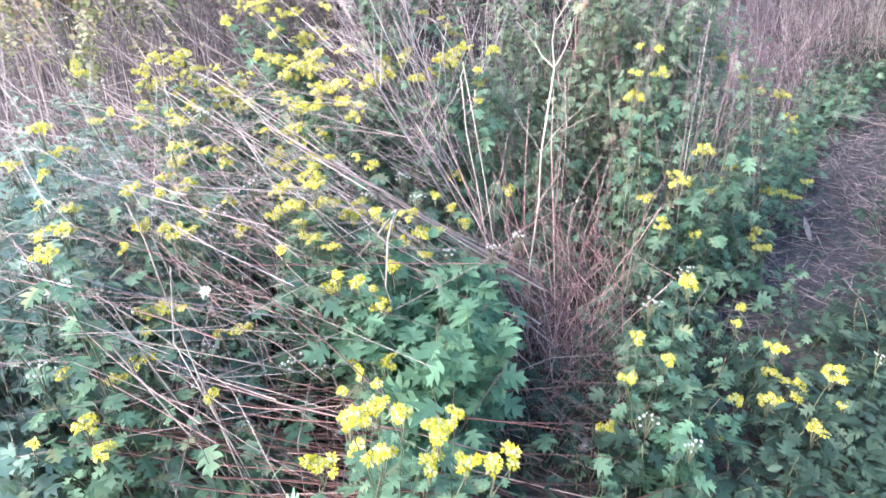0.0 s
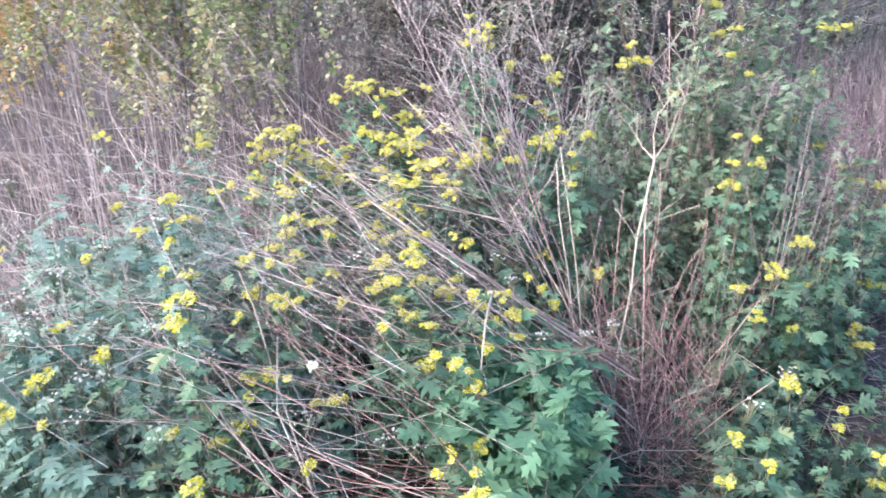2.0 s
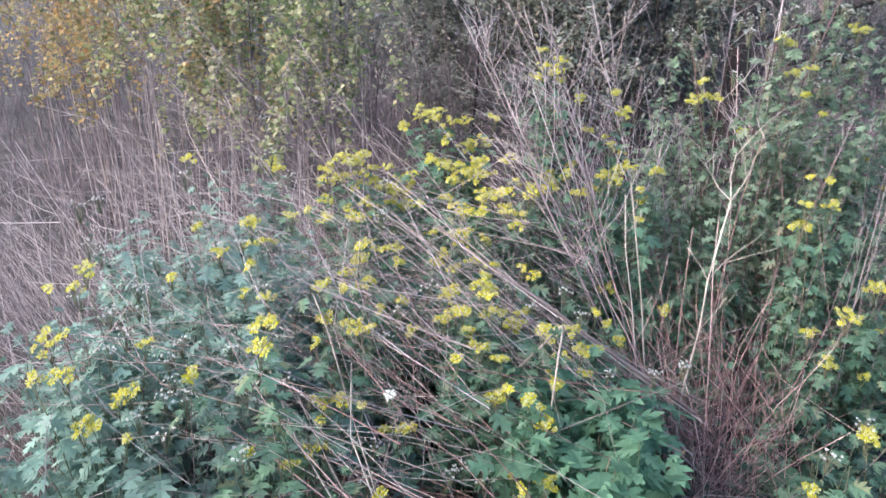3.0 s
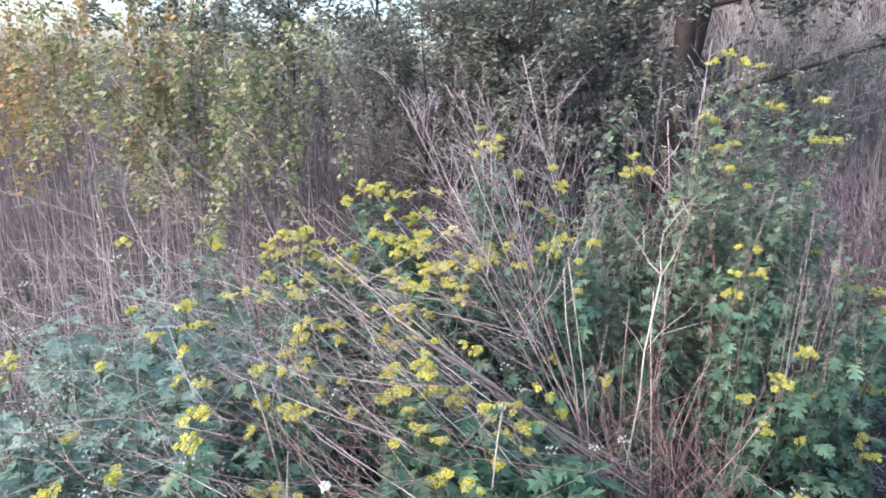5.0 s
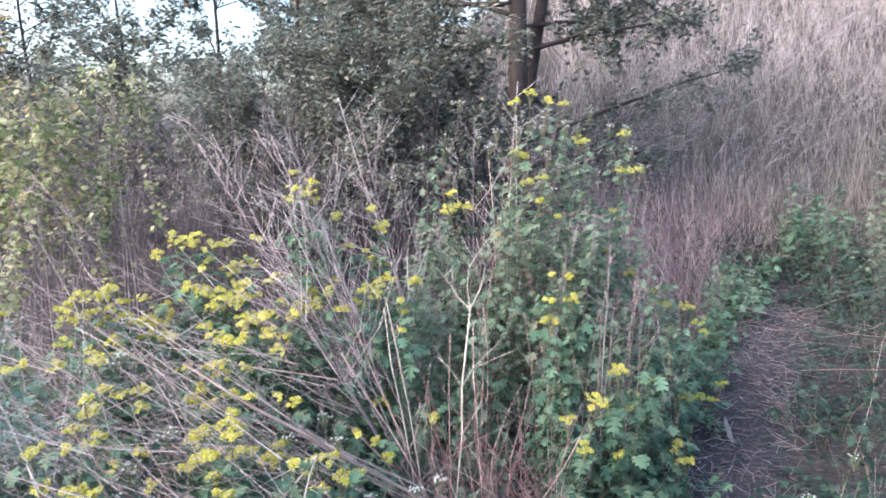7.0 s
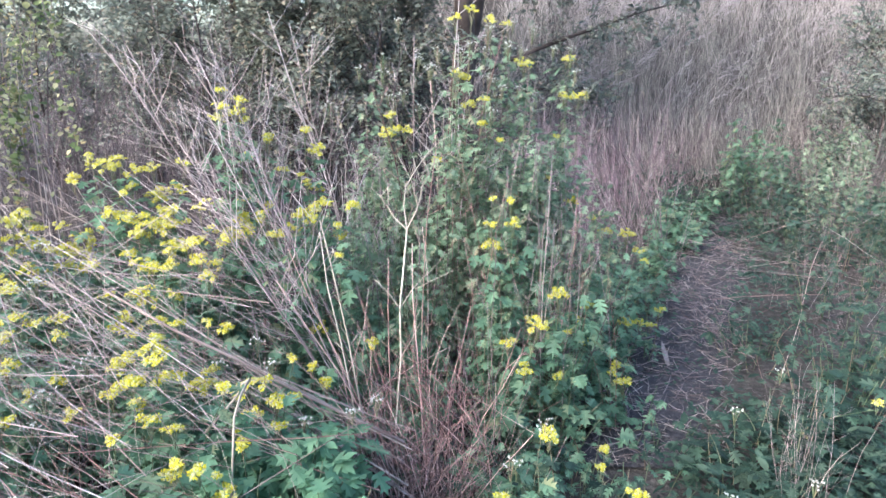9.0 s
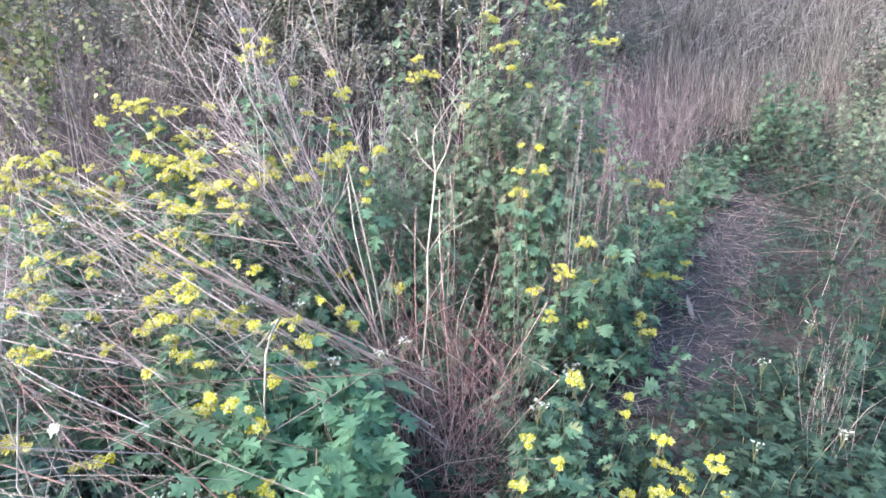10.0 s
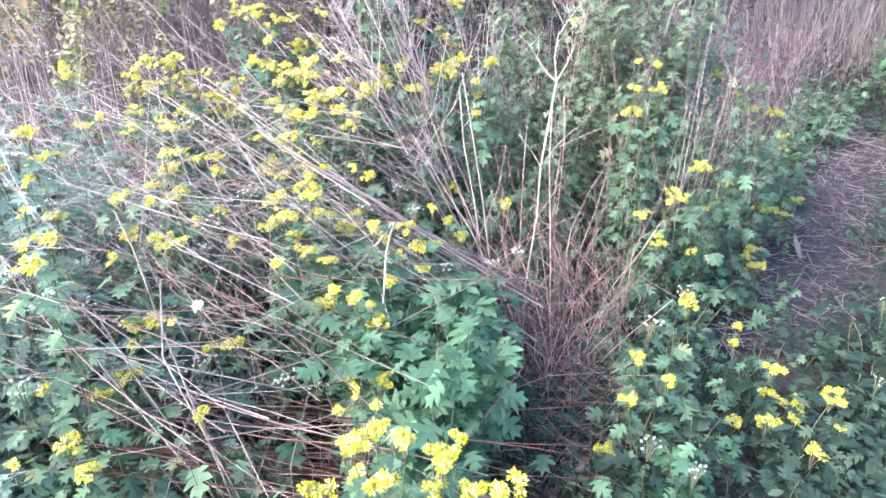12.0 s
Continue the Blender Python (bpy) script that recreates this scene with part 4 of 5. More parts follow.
def leaning_stalks():
    r = random.Random(8)
    rows = []
    for k in range(9):
        foot = (r.gauss(-0.04, 0.04), r.gauss(1.90, 0.04), 0.0)
        u = r.random()
        tip = (-0.48 - 0.30 * u + r.gauss(0, 0.03), 1.86 + r.gauss(0.06, 0.06), r.uniform(0.95, 1.36) - 0.1 * u)
        rows.append((r.choice(TWIG_PINK), foot, tip))
    for k in range(4):
        foot = (r.gauss(-0.04, 0.07), r.gauss(2.22, 0.06), 0.0)
        tip = (foot[0] - 0.14 - 0.22 * r.random(), foot[1] + r.gauss(0.1, 0.08), r.uniform(0.9, 1.4))
        rows.append((r.choice(TWIG_PINK), foot, tip))
    clump("leaning_dead_weed", 0.0, 1.74, "tall bleached branching dead weed stalks leaning over", rows)
    rows = []
    for k in range(7):
        foot = (r.gauss(0.10, 0.05), r.gauss(2.42, 0.05), 0.0)
        rows.append((r.choice(TWIG_PINK[:3] + TWIG_RED), foot, (r.gauss(0.06, 0.08), r.gauss(2.45, 0.06), r.uniform(1.15, 1.52))))
    clump("tall_dead_weed", 0.12, 2.3, "tall upright dead weed stalks with bare twigs", rows)
    rows = []
    for k in range(60):
        foot = (r.uniform(0.0, 0.55), r.uniform(1.9, 2.5), 0.0)
        rows.append((r.choice(FAINT_RED), foot, (foot[0] + r.gauss(0, 0.07), foot[1] + r.gauss(0, 0.07), r.uniform(0.5, 1.0))))
    clump("tall_dead_weed", 0.32, 2.2, "tall brown dead stalks standing among green weeds", rows)
    rows = []
    for k in range(22):
        foot = (r.uniform(0.3, 0.75), r.uniform(2.1, 2.7), 0.0)
        rows.append((r.choice(FAINT_RED), foot, (foot[0] + r.gauss(0, 0.06), foot[1] + r.gauss(0, 0.06), r.uniform(0.4, 0.8))))
    clump("dead_stalk_clump", 0.5, 2.4, "loose upright dead stalks among green weeds", rows)


def forked_stalk():
    """A pale stalk that forks again and again."""
    r = random.Random(77)
    root = tagged(new("forked_stalk"), "pale bleached forked dead stalk standing upright", "dead stalk", "dead stalks")
    root.location = (0.0, 1.68, 0.0)
    p = [Vector(q) for q in ((0.0, 0.02, 0.0), (-0.01, 0.02, 0.28), (0.004, 0.01, 0.48), (0.002, 0.0, 0.62), (0.02, -0.01, 0.83))]
    child("stalk", as_mesh("stalk", tube(p, 0.0028, 0.0022, 6), WHITE_STALK), root)
    todo = [(p[4], Vector((0.035, 0.02, 0.085)), 0.0022, 0), (p[4], Vector((-0.05, 0.03, 0.05)), 0.0019, 0), (p[4], Vector((-0.005, 0.03, 0.11)), 0.0019, 0), (p[3], Vector((0.07, 0.03, 0.09)), 0.0016, 1), (p[3], Vector((-0.06, -0.01, 0.08)), 0.0015, 1), (p[2], Vector((0.05, 0.0, 0.1)), 0.001, 1)]
    while todo:
        a, d, w, depth = todo.pop()
        b = a + d
        child("twig", as_mesh("twig", tube([a, a + d * 0.5 + Vector((r.gauss(0, 0.004), r.gauss(0, 0.004), 0)), b], w, w * 0.6, 4), WHITE_STALK), root)
        if depth < 2:
            for k in range(2):
                todo.append((a + d * r.uniform(0.5, 1.0), d * 0.6 + Vector((r.gauss(0, 0.035), r.gauss(0, 0.03), r.uniform(0, 0.02))), w * 0.65, depth + 1))


def fallen_bundle():
    r = random.Random(9)
    rows = []
    for k in range(20):
        foot = (r.gauss(-0.02, 0.06), r.gauss(1.56, 0.04), r.uniform(0.14, 0.34))
        far = r.uniform(0.4, 1.02)
        tip = (-0.08 - far * r.uniform(0.86, 1.0), 1.54 + r.gauss(0.1, 0.11) * far, 0.40 + far * r.uniform(0.30, 0.43))
        rows.append((r.choice(STRAIGHT_PALE), foot, tip))
    clump("fallen_stalk_bundle", -0.1, 1.54, "bundle of bleached dead stalks fallen over the flowers", rows)
    branch = tagged(new("fallen_branch"), "thick weathered grey-brown branch lying across the weeds", "branch", "dead stalks")
    branch.location = (-0.05, 1.55, 0.34)
    line = [Vector(q) - branch.location for q in ((0.02, 1.58, 0.30), (-0.10, 1.54, 0.39), (-0.23, 1.52, 0.47), (-0.36, 1.50, 0.56), (-0.50, 1.50, 0.63), (-0.68, 1.56, 0.70))]
    child("limb", as_mesh("limb", tube(line, 0.0048, 0.003, 7), PALE_STALK), branch)
    droop = tagged(new("drooping_stem"), "pale bare stem arching over and hanging with fine twigs", "dead stalk", "dead stalks")
    droop.location = (-0.33, 1.42, 0.5)
    at = lambda q: Vector(q) - droop.location
    line = [at(q) for q in ((-0.40, 1.36, 0.44), (-0.345, 1.41, 0.50), (-0.306, 1.42, 0.55), (-0.292, 1.32, 0.57), (-0.287, 1.257, 0.554), (-0.285, 1.222, 0.47), (-0.29, 1.214, 0.38), (-0.30, 1.205, 0.30), (-0.325, 1.19, 0.25))]
    child("stalk", as_mesh("stalk", tube(line, 0.0030, 0.0016, 6), WHITE_STALK), droop)
    for a, b, c in ((6, (-0.27, 1.19, 0.34), (-0.255, 1.17, 0.29)), (7, (-0.35, 1.20, 0.28), (-0.41, 1.18, 0.25)), (7, (-0.29, 1.17, 0.27), (-0.27, 1.14, 0.23)), (2, (-0.39, 1.42, 0.50), (-0.47, 1.37, 0.47)), (8, (-0.36, 1.16, 0.22), (-0.39, 1.14, 0.19)), (6, (-0.33, 1.20, 0.35), (-0.38, 1.20, 0.32)), (8, (-0.32, 1.15, 0.22), (-0.34, 1.12, 0.19))):
        child("twig", as_mesh("twig", tube([line[a], at(b), at(c)], 0.0018, 0.0008, 4), WHITE_STALK), droop)


def straw_pile():
    r = random.Random(10)
    for n, (count, cx, cy, cz, sx, sy, sz, d, spread, ln, meshes, label) in enumerate([
            (18, -0.95, 1.35, 0.62, 0.28, 0.25, 0.10, (-0.9, 0.12, 0.22), 0.2, (0.4, 0.95), THIN_PALE + TWIG_PALE[:2], "pile of long bleached stalks leaning across grey-green weeds"),
            (55, -1.25, 1.75, 0.62, 0.35, 0.25, 0.14, (-0.75, 0.2, 0.5), 0.35, (0.4, 0.9), THIN_PALE + TWIG_PALE, "sheaf of bleached dead stalks leaning over"),
            (30, -0.62, 1.20, 0.48, 0.18, 0.14, 0.07, (-0.9, 0.2, 0.24), 0.16, (0.3, 0.7), THIN_RED + THIN_PALE[:3], "pile of reddish dead stalks lying over weeds"),
            (10, -0.75, 1.02, 0.42, 0.28, 0.12, 0.07, (0.97, 0.12, -0.02), 0.16, (0.4, 0.95), THIN_PALE + THIN_RED[:2], "long pale straw lying flat over weeds"),
            (100, -0.46, 1.06, 0.16, 0.18, 0.10, 0.06, (0.97, 0.05, -0.03), 0.12, (0.35, 0.75), THATCH_STALK, "thatch of red-brown dead stalks lying flat on the ground"),
            (70, -0.42, 1.04, 0.06, 0.22, 0.14, 0.03, (0.97, 0.05, 0.0), 0.2, (0.35, 0.75), THATCH_STALK, "thatch of red-brown dead stalks lying flat on the ground"),
            (5, -1.12, 0.92, 0.50, 0.25, 0.18, 0.10, (0.95, 0.1, 0.05), 0.22, (0.4, 0.9), THIN_PALE, "long pale straw lying flat over weeds")]):
        rows = []
        for k in range(count):
            c = Vector((r.gauss(cx, sx), r.gauss(cy, sy), max(0.03, r.gauss(cz, sz))))
            v = (Vector(d) + Vector((r.gauss(0, spread), r.gauss(0, spread), r.gauss(0, spread * 0.6)))).normalized() * r.uniform(*ln) * 0.5
            a, b = c - v, c + v
            a.z, b.z = max(a.z, 0.01), max(b.z, 0.01)
            rows.append((r.choice(meshes), a, b))
        clump("straw_pile", cx, cy, label, rows)
    loose = tagged(new("loose_stalks"), "long whitened stalks crossing over the weeds", "dead stalks", "dead stalks")
    loose.location = (-0.6, 0.98, 0.0)
    for line, w in ((((-0.86, 1.24, 0.60), (-0.79, 1.18, 0.55), (-0.675, 1.06, 0.46), (-0.576, 0.969, 0.36), (-0.51, 0.94, 0.17), (-0.48, 0.93, 0.0)), 0.0022),
                    (((-0.84, 1.02, 0.54), (-0.76, 0.99, 0.40), (-0.66, 0.97, 0.28), (-0.56, 0.95, 0.17), (-0.47, 0.93, 0.0)), 0.0022),
                    (((-0.80, 1.05, 0.48), (-0.70, 1.0, 0.37), (-0.60, 0.965, 0.25), (-0.50, 0.94, 0.12)), 0.0017),
                    (((-0.70, 1.12, 0.52), (-0.64, 1.0, 0.43), (-0.53, 0.95, 0.25), (-0.47, 0.94, 0.1)), 0.0017),
                    (((-1.06, 0.95, 0.48), (-0.85, 0.97, 0.46), (-0.60, 0.98, 0.43), (-0.38, 0.99, 0.40)), 0.0016)):
        child("stalk", as_mesh("stalk", tube([Vector(q) - loose.location for q in line], w, w * 0.8, 5), WHITE_STALK), loose)
    rows = [(THIN_PALE[3], (-0.10, 1.54, 0.37), (0.03, 1.80, 0.44)), (THIN_PALE[4], (0.05, 1.72, 0.0), (-0.10, 1.80, 0.75)), (THIN_PALE[5], (0.20, 1.62, 0.25), (0.45, 1.72, 0.22)),
            (BONE, (-0.05, 1.72, 0.02), (-0.22, 1.88, 0.80)), (BONE, (-0.07, 1.73, 0.02), (-0.29, 1.90, 0.74))]
    clump("loose_stalks", 0.05, 1.72, "single bleached stalks crossing a clump", rows)
    rows = []
    for k in range(26):
        foot = (r.gauss(1.09, 0.04), r.gauss(1.66, 0.05), 0.0)
        rows.append((r.choice(FAINT_RED[1::2] + THIN_PALE[:2]), foot, (foot[0] + r.gauss(0.01, 0.04), foot[1] + r.gauss(0.03, 0.05), r.uniform(0.25, 0.46))))
    clump("dead_stalk_clump", 1.09, 1.66, "small upright clump of dead stalks beside the path", rows)
    rows = [(THIN_RED[0], (1.52, 2.62, 0.0), (1.80, 2.97, 0.42)), (THIN_PALE[0], (1.72, 2.9, 0.0), (1.79, 2.96, 0.40))]
    for k in range(24):
        c = Vector((r.gauss(2.35, 0.35), r.gauss(3.7, 0.3), r.uniform(0.05, 0.25)))
        v = Vector((r.gauss(0.9, 0.2), r.gauss(0.1, 0.3), r.gauss(0, 0.15))).normalized() * r.uniform(0.2, 0.45)
        rows.append((r.choice(THIN_PALE + THIN_RED), c - v, c + v))
    clump("straw_pile", 2.3, 3.6, "dead stalks flattened across the edge of the path", rows)
    rows = []
    for k in range(30):
        c = Vector((r.gauss(1.38, 0.05), r.gauss(3.0, 0.2), r.uniform(0.02, 0.07)))
        v = Vector((r.gauss(0.15, 0.25), r.gauss(0.9, 0.2), r.gauss(0, 0.08))).normalized() * r.uniform(0.12, 0.3)
        rows.append((r.choice(THIN_PALE + THIN_RED), c - v, c + v))
    clump("straw_pile", 1.38, 3.0, "few dead stalks lying along the path", rows)


upright_clump()
leaning_stalks()
forked_stalk()
fallen_bundle()
straw_pile()


# ---- grass, brush and litter ----
def sward(name, label, category, material, count, area, height, lean, seed, twigs=0, thick=0.0016, tuft=1, gap=None, joints=6):
    r = random.Random(seed)
    pieces = [stalk_piece(seed * 3 + k, 0.22, twigs, thick, thick * 0.5, 0.25, 3, joints) for k in range(7)]
    s = Soup()
    x0, x1, y0, y1 = area
    k = 0
    while k < count:
        cx, cy = r.uniform(x0, x1), r.uniform(y0, y1)
        if gap and gap(cx, cy):
            k += 0.2
            continue
        tilt = (lean[0] + r.gauss(0, 0.22), lean[1] + r.gauss(0, 0.22), r.uniform(0.7, 1.0))
        for i in range(tuft):
            x, y = cx + r.gauss(0, 0.035), cy + r.gauss(0, 0.035)
            wild = 0.5 if r.random() < 0.18 else 0.15
            d = (tilt[0] + r.gauss(0, wild), tilt[1] + r.gauss(0, wild), 1.0)
            s.add(r.choice(pieces), along((x, y, rise(x, y) - 0.01), d, r.uniform(*height) * tilt[2], r.uniform(0, 6)))
            k += 1
    tagged(new(name, s.mesh(name, material)), label, category, kind="stuff")


def edge(x, y):
    """How the edge of the grass wanders beside the path."""
    return path_mid(y) + 0.28 * noise.noise((x * 1.7, y * 1.7, 9.0)) + 0.12 * noise.noise((x * 5, y * 5, 2.0))


def on_path(x, y):
    return abs(x - path_mid(y)) < 0.24


# brush and thickets in DARK_BRUSH have the gloom under the trees coloured in
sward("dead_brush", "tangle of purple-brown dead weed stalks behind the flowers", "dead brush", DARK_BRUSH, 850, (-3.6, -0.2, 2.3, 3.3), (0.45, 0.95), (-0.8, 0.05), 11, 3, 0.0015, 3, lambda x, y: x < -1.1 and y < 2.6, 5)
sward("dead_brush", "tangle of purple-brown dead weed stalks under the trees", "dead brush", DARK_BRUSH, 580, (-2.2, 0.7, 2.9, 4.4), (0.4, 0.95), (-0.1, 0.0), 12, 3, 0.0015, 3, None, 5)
sward("dead_brush", "wide tangle of grey-brown dead stalks beside the shrubs", "dead brush", BRUSH, 600, (-5.6, -2.6, 1.3, 3.4), (0.4, 0.9), (-0.6, 0.0), 27, 2, 0.0016, 3, None, 4)
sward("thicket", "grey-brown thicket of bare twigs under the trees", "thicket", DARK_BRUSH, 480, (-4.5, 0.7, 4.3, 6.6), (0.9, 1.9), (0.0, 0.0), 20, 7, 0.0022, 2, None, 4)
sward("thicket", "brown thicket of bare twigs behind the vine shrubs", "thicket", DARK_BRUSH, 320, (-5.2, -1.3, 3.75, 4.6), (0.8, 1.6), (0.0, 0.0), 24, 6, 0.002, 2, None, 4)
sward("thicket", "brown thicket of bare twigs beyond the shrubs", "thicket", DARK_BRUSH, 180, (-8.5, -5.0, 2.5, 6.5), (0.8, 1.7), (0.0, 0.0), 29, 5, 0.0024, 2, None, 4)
sward("bleached_brush", "bleached dead weed stalks leaning over grey-green weeds", "dead brush", PINK_STALK, 540, (-2.8, -0.9, 1.2, 2.2), (0.45, 0.85), (-0.9, 0.1), 13, 3, 0.0015, 1, lambda x, y: x < -1.2 and y > 2.0)
sward("dry_grass", "stand of tall dry pinkish-brown grass beside the path", "grass", PINK_STALK, 200, (0.75, 2.6, 3.0, 5.8), (0.5, 1.1), (-0.25, 0.0), 14, 4, 0.0018, 2, lambda x, y: x > edge(x, y) - 0.44)
sward("dead_brush", "dark purple-brown dead stalks standing in dry grass", "dead brush", PURPLE, 680, (0.7, 3.2, 3.1, 6.2), (0.5, 1.2), (-0.26, 0.0), 28, 4, 0.0016, 2, lambda x, y: x > edge(x, y) - 0.44, 4)
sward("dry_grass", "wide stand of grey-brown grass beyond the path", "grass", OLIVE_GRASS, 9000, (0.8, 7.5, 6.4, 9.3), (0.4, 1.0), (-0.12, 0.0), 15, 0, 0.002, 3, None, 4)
sward("dry_grass", "dry grass covering a bank, its colour paled for haze", "grass", FAR_GRASS, 13000, (0.8, 9.5, 9.0, 13.2), (0.35, 0.8), (-0.08, 0.0), 37, 0, 0.0034, 4, None, 3)
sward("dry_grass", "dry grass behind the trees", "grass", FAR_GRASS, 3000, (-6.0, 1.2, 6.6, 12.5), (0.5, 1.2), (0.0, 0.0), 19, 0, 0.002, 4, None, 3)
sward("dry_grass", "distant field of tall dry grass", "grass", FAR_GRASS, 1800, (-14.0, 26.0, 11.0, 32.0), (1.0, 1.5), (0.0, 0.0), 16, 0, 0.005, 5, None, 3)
sward("dry_grass", "dry grass mixed with weeds beside the path", "grass", GRASS, 2800, (1.75, 5.2, 2.0, 6.6), (0.15, 0.5), (-0.3, -0.1), 17, 0, 0.0016, 7, lambda x, y: x < edge(x, y) + 0.3, 4)
sward("dry_grass", "pale dry grass standing among tall weeds", "grass", GRASS, 900, (2.4, 5.2, 4.2, 7.0), (0.5, 1.05), (-0.15, -0.05), 25, 2, 0.0013, 6, None, 4)
sward("short_grass", "short trampled dry grass on open ground", "grass", GRASS, 1200, (-5.0, 5.0, -4.0, 1.3), (0.06, 0.22), (0.0, 0.0), 26, 0, 0.0016, 8, lambda x, y: x * x + (y - 0.6) ** 2 < 0.25 or (y > 0.6 and -1.8 < x < 1.2), 3)
sward("dry_grass", "dry grass standing among the weeds", "grass", GRASS, 2600, (-1.8, 0.35, 0.85, 2.7), (0.2, 0.55), (-0.25, 0.05), 18, 0, 0.003, 2, lambda x, y: on_path(x, y) or (x > -0.15 and y < 1.6), 4)


def plumes(name, label, count, area, seed):
    """Nodding seed heads of tall grass, blown over to one side."""
    r = random.Random(seed)
    kinds = []
    for k in range(5):
        p = Soup()
        bend = r.uniform(0.25, 0.5)
        line = [Vector((bend * t ** 3, 0, t * (1 - 0.25 * t * t * bend))) for t in (0, 0.3, 0.55, 0.72, 0.86, 1.0)]
        p.add(tube(line, 0.0022, 0.0012, 3))
        for i in range(12):
            t = 0.72 + 0.28 * i / 11
            a = line[3].lerp(line[5], (t - 0.72) / 0.28)
            d = Vector((r.uniform(0.3, 1.0), r.gauss(0, 0.35), r.uniform(-0.2, 0.7))).normalized() * r.uniform(0.05, 0.11)
            p.add(tube([a, a + d], 0.0045, 0.001, 3))
        kinds.append(p.piece())
    s = Soup()
    for k in range(count):
        x, y = r.uniform(area[0], area[1]), r.uniform(area[2], area[3])
        m = Matrix.Translation((x, y, rise(x, y))) @ Matrix.Rotation(r.gauss(0, 0.5), 4, "Z") @ Matrix.Rotation(r.gauss(0.1, 0.12), 4, "Y") @ Matrix.Scale(r.uniform(0.7, 1.25), 4)
        s.add(r.choice(kinds), m)
    tagged(new(name, s.mesh(name, PINK_STALK)), label, "grass", kind="stuff")


plumes("plume_grass", "nodding pinkish seed heads of tall grass on a bank", 650, (1.0, 8.5, 6.8, 12.5), 38)


def litter(name, label, count, area, seed, keep, material=GRASS):
    r = random.Random(seed)
    bits = [stalk_piece(seed + k, 0.3, 0, 0.02, 0.012, sides=3, joints=3) for k in range(5)]
    s = Soup()
    k = 0
    while k < count:
        x, y = r.uniform(area[0], area[1]), r.uniform(area[2], area[3])
        k += 0.1
        if not keep(x, y):
            continue
        k += 0.9
        a = r.uniform(0, math.tau)
        d = Vector((math.cos(a), math.sin(a), r.gauss(0, 0.12)))
        s.add(r.choice(bits), along((x, y, rise(x, y) + r.uniform(0.012, 0.03)), d, r.uniform(0.03, 0.12), 0))
    tagged(new(name, s.mesh(name, material)), label, "litter", kind="stuff")


litter("straw_litter", "pale broken straw scattered over the trodden path", 900, (0.4, 3.2, 1.95, 5.0), 23, on_path, PALE_STALK)
litter("straw_litter", "broken straw scattered over the trodden path", 1700, (0.4, 3.2, 1.95, 6.0), 21, on_path, BRUSH)
litter("straw_litter", "broken straw on the soil under the weeds", 1500, (-1.8, 1.2, 0.6, 3.0), 22, lambda x, y: not on_path(x, y), BRUSH)


def lying_straw(name, label, material, count, middle, size, direction, spread, lengths, thick, seed):
    """Loose straw that lies on the leaves."""
    r = random.Random(seed)
    bits = [stalk_piece(seed + k, 0.4, k % 3, thick, thick * 0.5, 0.3, 3, 5) for k in range(6)]
    s = Soup()
    for k in range(count):
        c = Vector([r.gauss(m, w) for m, w in zip(middle, size)])
        d = (Vector(direction) + Vector((r.gauss(0, spread), r.gauss(0, spread), r.gauss(0, spread * 0.7)))).normalized()
        ln = r.uniform(*lengths)
        a = c - d * ln * 0.5
        a.z = max(a.z, 0.02)
        s.add(r.choice(bits), along(a, d, ln, r.uniform(0, 6)))
    tagged(new(name, s.mesh(name, material)), label, "straw", kind="stuff")


lying_straw("loose_straw", "thin bleached straw lying over grey-green weeds", PINK_STALK, 250, (-1.08, 1.38, 0.68), (0.30, 0.28, 0.09), (-0.85, 0.2, 0.35), 0.55, (0.2, 0.65), 0.0016, 131)
lying_straw("loose_straw", "thin bleached straw lying over flowers and weeds", PALE_STALK, 150, (-0.62, 1.42, 0.56), (0.24, 0.20, 0.07), (-0.85, 0.15, 0.4), 0.5, (0.2, 0.55), 0.0015, 132)
lying_straw("loose_straw", "thin pale straw lying flat over weeds", PALE_STALK, 50, (-0.90, 0.98, 0.47), (0.30, 0.14, 0.07), (0.95, 0.15, 0.05), 0.25, (0.3, 0.7), 0.0015, 133)
lying_straw("loose_straw", "thin reddish straw sunk among weeds", RED_STALK, 50, (-0.58, 1.25, 0.42), (0.26, 0.16, 0.08), (-0.85, 0.2, 0.3), 0.35, (0.2, 0.5), 0.002, 136)
lying_straw("loose_straw", "dead straw tangled at the edge of the path", GRASS, 120, (2.15, 3.3, 0.22), (0.45, 0.5, 0.09), (0.8, 0.3, 0.1), 0.6, (0.2, 0.6), 0.0018, 134)
lying_straw("loose_straw", "thin red-brown dead stalks tangled round a clump", RED_STALK, 230, (0.05, 1.66, 0.20), (0.10, 0.10, 0.12), (-0.05, 0.15, 0.9), 0.55, (0.15, 0.42), 0.0032, 135)
lying_straw("loose_straw", "red-brown straw and dead stems matted on the soil under a clump", RED_STALK, 170, (0.17, 1.46, 0.09), (0.10, 0.13, 0.05), (0.3, 0.3, 0.5), 0.9, (0.08, 0.26), 0.003, 137)


